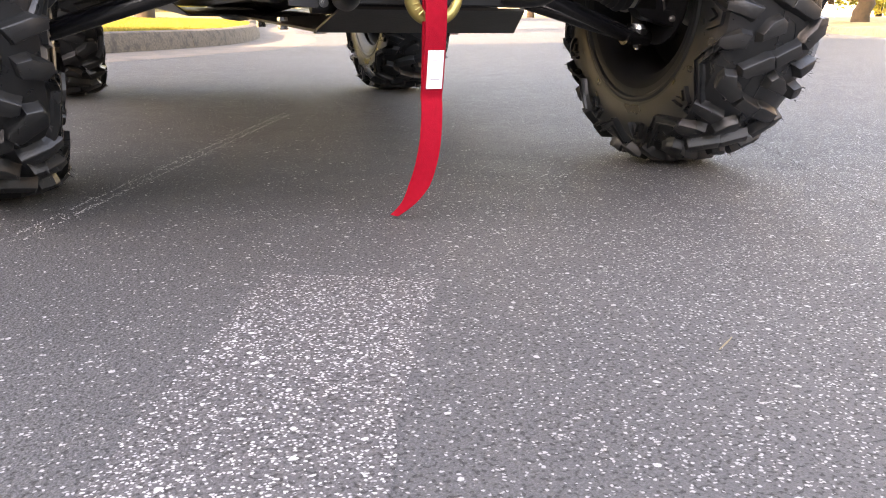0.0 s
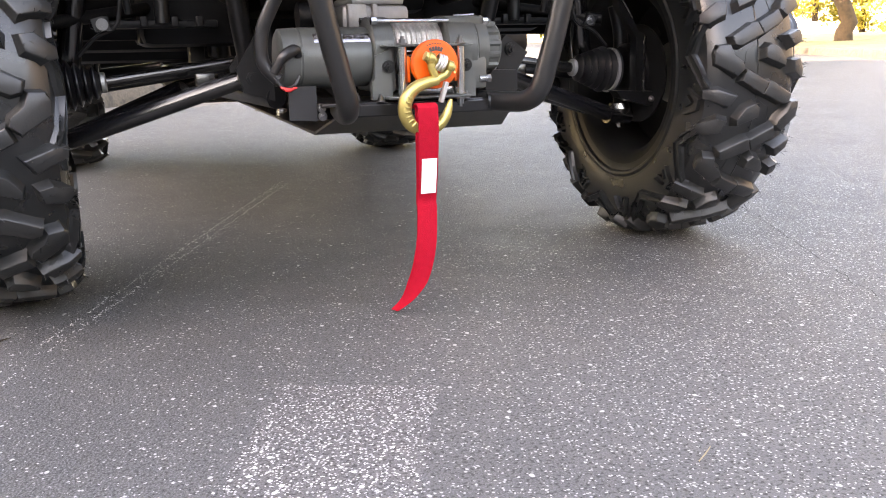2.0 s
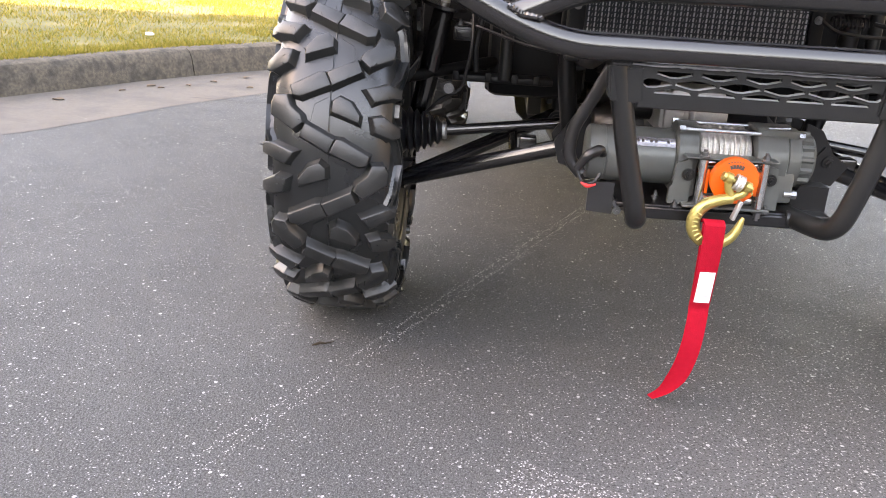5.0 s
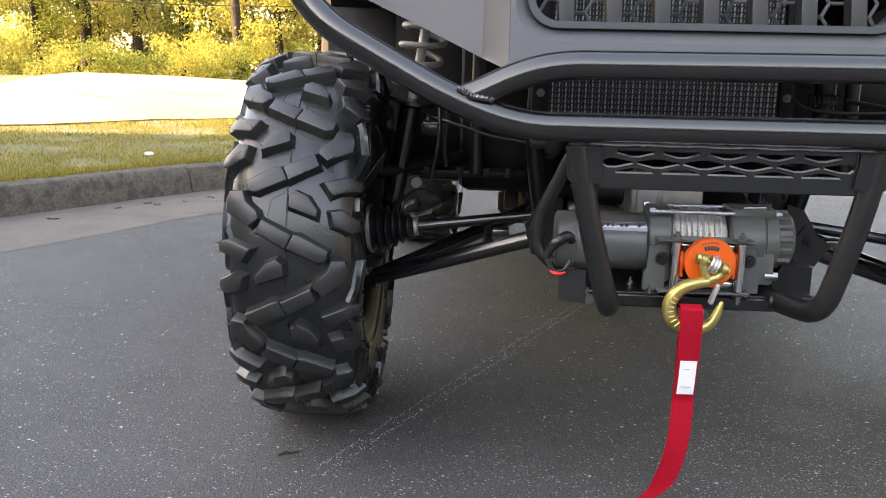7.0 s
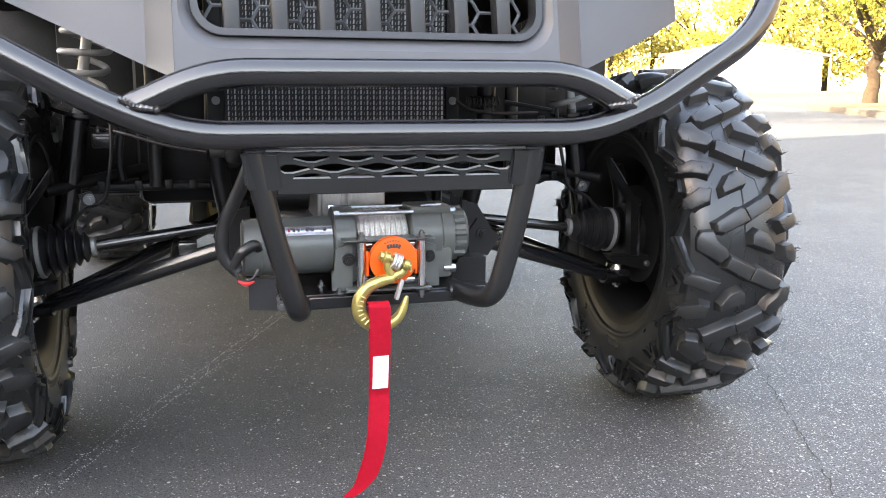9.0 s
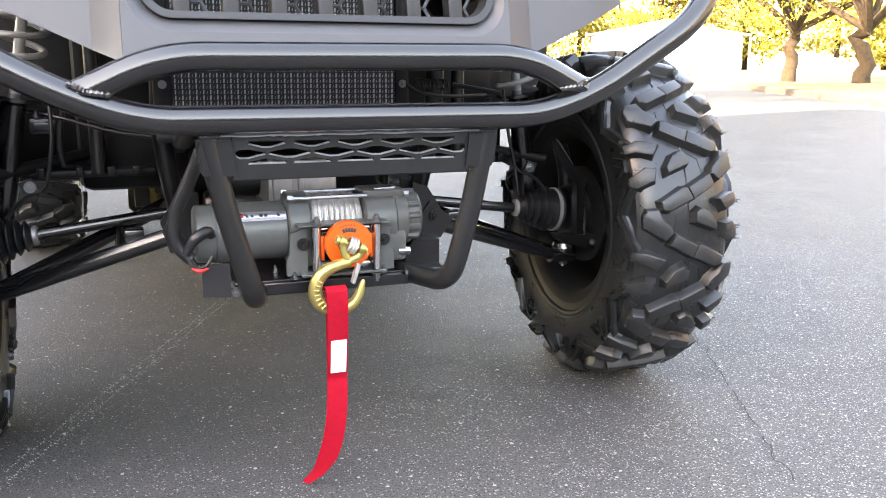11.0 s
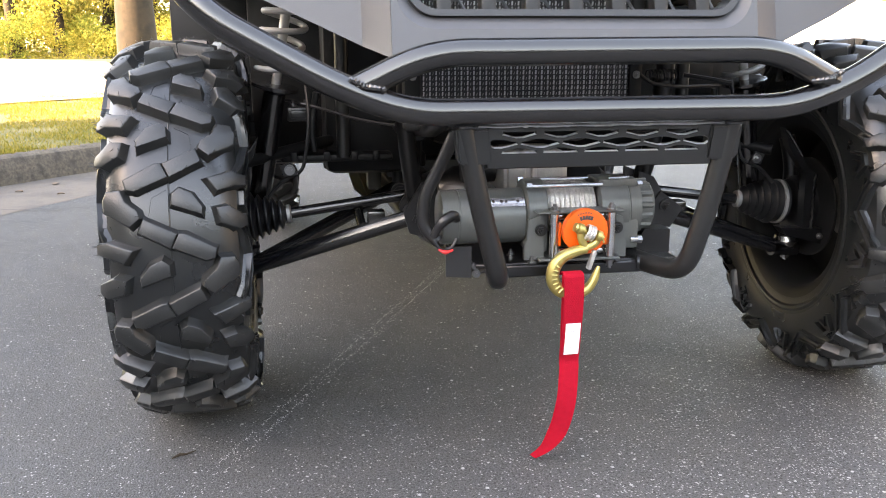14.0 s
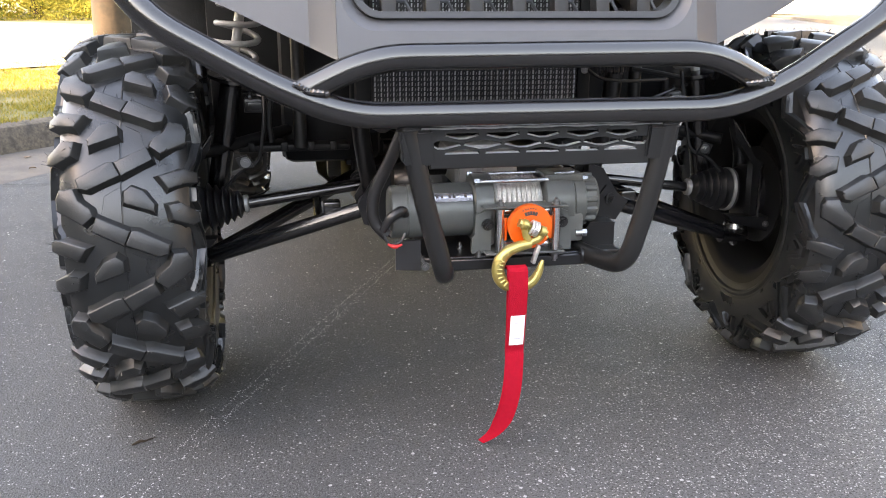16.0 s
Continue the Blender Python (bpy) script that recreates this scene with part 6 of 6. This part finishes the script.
# clevis fork
bm = B()
hy = 0.052
for (x, z), bend in (((-0.006, 0.3655), (-0.004, 0.349)), ((0.0215, 0.3540), (0.0175, 0.343))):
    sweep(bm, rounded([(x, hy, z), (bend[0], hy, bend[1]), (0.003, hy, 0.338), (-0.010, hy, 0.332)], 0.012, 6), 0.0058, seg=12)
    out = Vector((0.92, 0, -0.385))
    c = Vector((x, hy, z))
    lathe(bm, c - out * 0.0048, out, [(0, 0.0070), (0.0012, 0.0084), (0.0084, 0.0084), (0.0096, 0.0070)], seg=18)
clevis = part("clevis", bm, M_ZINC, hook, "gold zinc forked clevis")
bm = B()
cyl(bm, (-0.014, hy, 0.3688), (0.029, hy, 0.3508), 0.0044, seg=14)
cyl(bm, (-0.0150, hy, 0.3693), (-0.0110, hy, 0.3676), 0.0066, seg=8)
sweep(bm, [(0.0275, hy - 0.006, 0.346), (0.0300, hy, 0.345), (0.0285, hy + 0.006, 0.352)], 0.0014, seg=6)
part("clevis_pin", bm, M_ZINC, clevis)
bm = B()
for k in range(3):
    pts = [(0.0040 + 0.0042 * k + 0.0040 * math.sin(a), hy + 0.0088 * math.cos(a), 0.3610 - 0.0017 * k + 0.0092 * math.sin(a)) for a in [2 * math.pi * j / 18 for j in range(19)]]
    sweep(bm, pts, 0.0023, seg=8, cap=False)
part("cable_thimble", bm, M_CABLE, clevis, "bright cable loop round the pin")
# hook body: shank, bowl and point
pts = [(0.004, hy, 0.336), (-0.012, hy, 0.333), (-0.030, hy, 0.326), (-0.042, hy, 0.313), (-0.046, hy, 0.298), (-0.042, hy, 0.283), (-0.032, hy, 0.273),
       (-0.018, hy, 0.2685), (-0.003, hy, 0.270), (0.009, hy, 0.277), (0.017, hy, 0.289), (0.021, hy, 0.301), (0.0235, hy, 0.309)]
fine = []
for i in range(len(pts) - 1):
    p0, p1, p2, p3 = (Vector(pts[max(0, min(len(pts) - 1, i + d))]) for d in (-1, 0, 1, 2))
    for k in range(4):
        t = k / 4
        fine.append(0.5 * ((2 * p1) + (p2 - p0) * t + (2 * p0 - 5 * p1 + 4 * p2 - p3) * t * t + (3 * p1 - p0 - 3 * p2 + p3) * t ** 3))
fine.append(Vector(pts[-1]))
rads = [0.0070 + 0.0030 * math.sin(math.pi * t * 1.25) if t < 0.8 else 0.0070 - 0.0046 * ((t - 0.8) / 0.2) ** 1.4 for t in [k / (len(fine) - 1) for k in range(len(fine))]]
part("hook_body", sweep(B(), fine, rads, seg=16), M_ZINC, hook, "gold zinc forged hook with raised marks")
for k in range(7):
    bm = B()
    t = k / 6
    a = radians(150 + 75 * t)
    c = Vector((-0.013 + 0.0325 * math.cos(a), hy - 0.0100, 0.298 + 0.030 * math.sin(a)))
    d = Vector((math.cos(a), 0, math.sin(a))) * 0.004
    cyl(bm, c - d, c + d, 0.0011, seg=5)
    part("raised_mark", bm, M_ZINC, hook)
bm = B()
slab(bm, [(0.0140, hy - 0.005, 0.334), (0.0195, hy - 0.005, 0.332), (0.0105, hy - 0.005, 0.304), (0.0050, hy - 0.005, 0.306)], 0.010)
bmesh.ops.bevel(bm, geom=bm.edges[:], offset=0.0012, segments=1, affect="EDGES")
part("safety_latch", bm, M_ALU, hook, "dull metal safety latch")

strap = thing("pull_strap", (-0.03, 0.05, 0.05), "red webbing pull strap with white label hanging from the hook", "strap")
# centre line of the strap: x, y, z and the turn of its width about the vertical
mid = [(-0.0150, 0.030, 0.300, 0), (-0.0150, 0.0285, 0.270, 0), (-0.0150, 0.032, 0.230, 2), (-0.0150, 0.038, 0.190, 3), (-0.0152, 0.0425, 0.169, 2), (-0.0156, 0.0400, 0.155, 1), (-0.0190, 0.0350, 0.115, -4),
       (-0.0240, 0.037, 0.082, -14), (-0.0325, 0.043, 0.050, -30), (-0.0450, 0.053, 0.024, -50), (-0.0610, 0.066, 0.005, -66)]
mid = [(x - 0.0045, y, z, a) for x, y, z, a in mid]
smoothed = []
for i in range(len(mid) - 1):
    p0, p1, p2, p3 = (np.array(mid[max(0, min(len(mid) - 1, i + d))], float) for d in (-1, 0, 1, 2))
    for k in range(5):
        t = k / 5
        smoothed.append(0.5 * ((2 * p1) + (p2 - p0) * t + (2 * p0 - 5 * p1 + 4 * p2 - p3) * t * t + (3 * p1 - p0 - 3 * p2 + p3) * t ** 3))
smoothed.append(np.array(mid[-1], float))


def ribbon(bm, line, width, thick, back=0.0):
    rings = []
    for x, y, z, a in line:
        c, s = math.cos(radians(a)), math.sin(radians(a))
        w = width / 2 * min(1.0, 0.45 + z / 0.09)
        ring = []
        for u, d in ((-w, 0), (-w * 0.8, -0.0004), (0, -0.0006), (w * 0.8, -0.0004), (w, 0), (w, thick), (0, thick), (-w, thick)):
            ring.append(bm.verts.new((x + u * c - (d + back) * s, y + u * s + (d + back) * c, z)))
        rings.append(ring)
    for p, q in zip(rings, rings[1:]):
        for k in range(8):
            bm.faces.new((p[k], p[(k + 1) % 8], q[(k + 1) % 8], q[k]))
    bm.faces.new(rings[0][::-1])
    bm.faces.new(rings[-1])


bm = B()
ribbon(bm, smoothed, 0.0292, 0.0022)
part("webbing", bm, M_RED, strap, "red woven webbing, front layer")
bm = B()
ribbon(bm, [(x + 0.0012, y + 0.004 + (0.012 if z > 0.25 else 0.012 * max(0, (z - 0.15) / 0.10)), z, a) for x, y, z, a in smoothed[:36]], 0.0292, 0.0022)
part("webbing", bm, M_RED, strap, "red woven webbing, back layer")
bm = B()
pts = [(-0.0345, 0.030 + 0.0115 * (1 - math.cos(t)) , 0.300 + 0.006 * math.sin(t)) for t in [math.pi * k / 8 for k in range(9)]]
ra = [bm.verts.new(p) for p in pts]
rb = [bm.verts.new((p[0] + 0.0292, p[1], p[2])) for p in pts]
rc = [bm.verts.new((p[0], p[1], p[2] - 0.002)) for p in pts]
rd = [bm.verts.new((p[0] + 0.0292, p[1], p[2] - 0.002)) for p in pts]
for k in range(8):
    bm.faces.new((ra[k], ra[k + 1], rb[k + 1], rb[k]))
    bm.faces.new((rc[k], rc[k + 1], rd[k + 1], rd[k]))
    bm.faces.new((ra[k], ra[k + 1], rc[k + 1], rc[k]))
    bm.faces.new((rb[k], rb[k + 1], rd[k + 1], rd[k]))
part("fold", bm, M_RED, strap)
bm = B()
ribbon(bm, [(x + 0.0008, y - 0.0017, z, a) for x, y, z, a in smoothed if 0.178 < z < 0.234], 0.0225, 0.0006)
tag = part("tag", bm, M_WHITE, strap, "white sewn label with faint print")
M_FAINT = mat("faint_print", (0.45, 0.45, 0.46), 0.7)
for z, x0, x1 in ((0.222, -0.0245, -0.0125), (0.217, -0.0245, -0.0165), (0.192, -0.0265, -0.0135)):
    part("print_bar", box(B(), x0, x1, 0.0312, 0.0316, z, z + 0.0014), M_FAINT, tag)
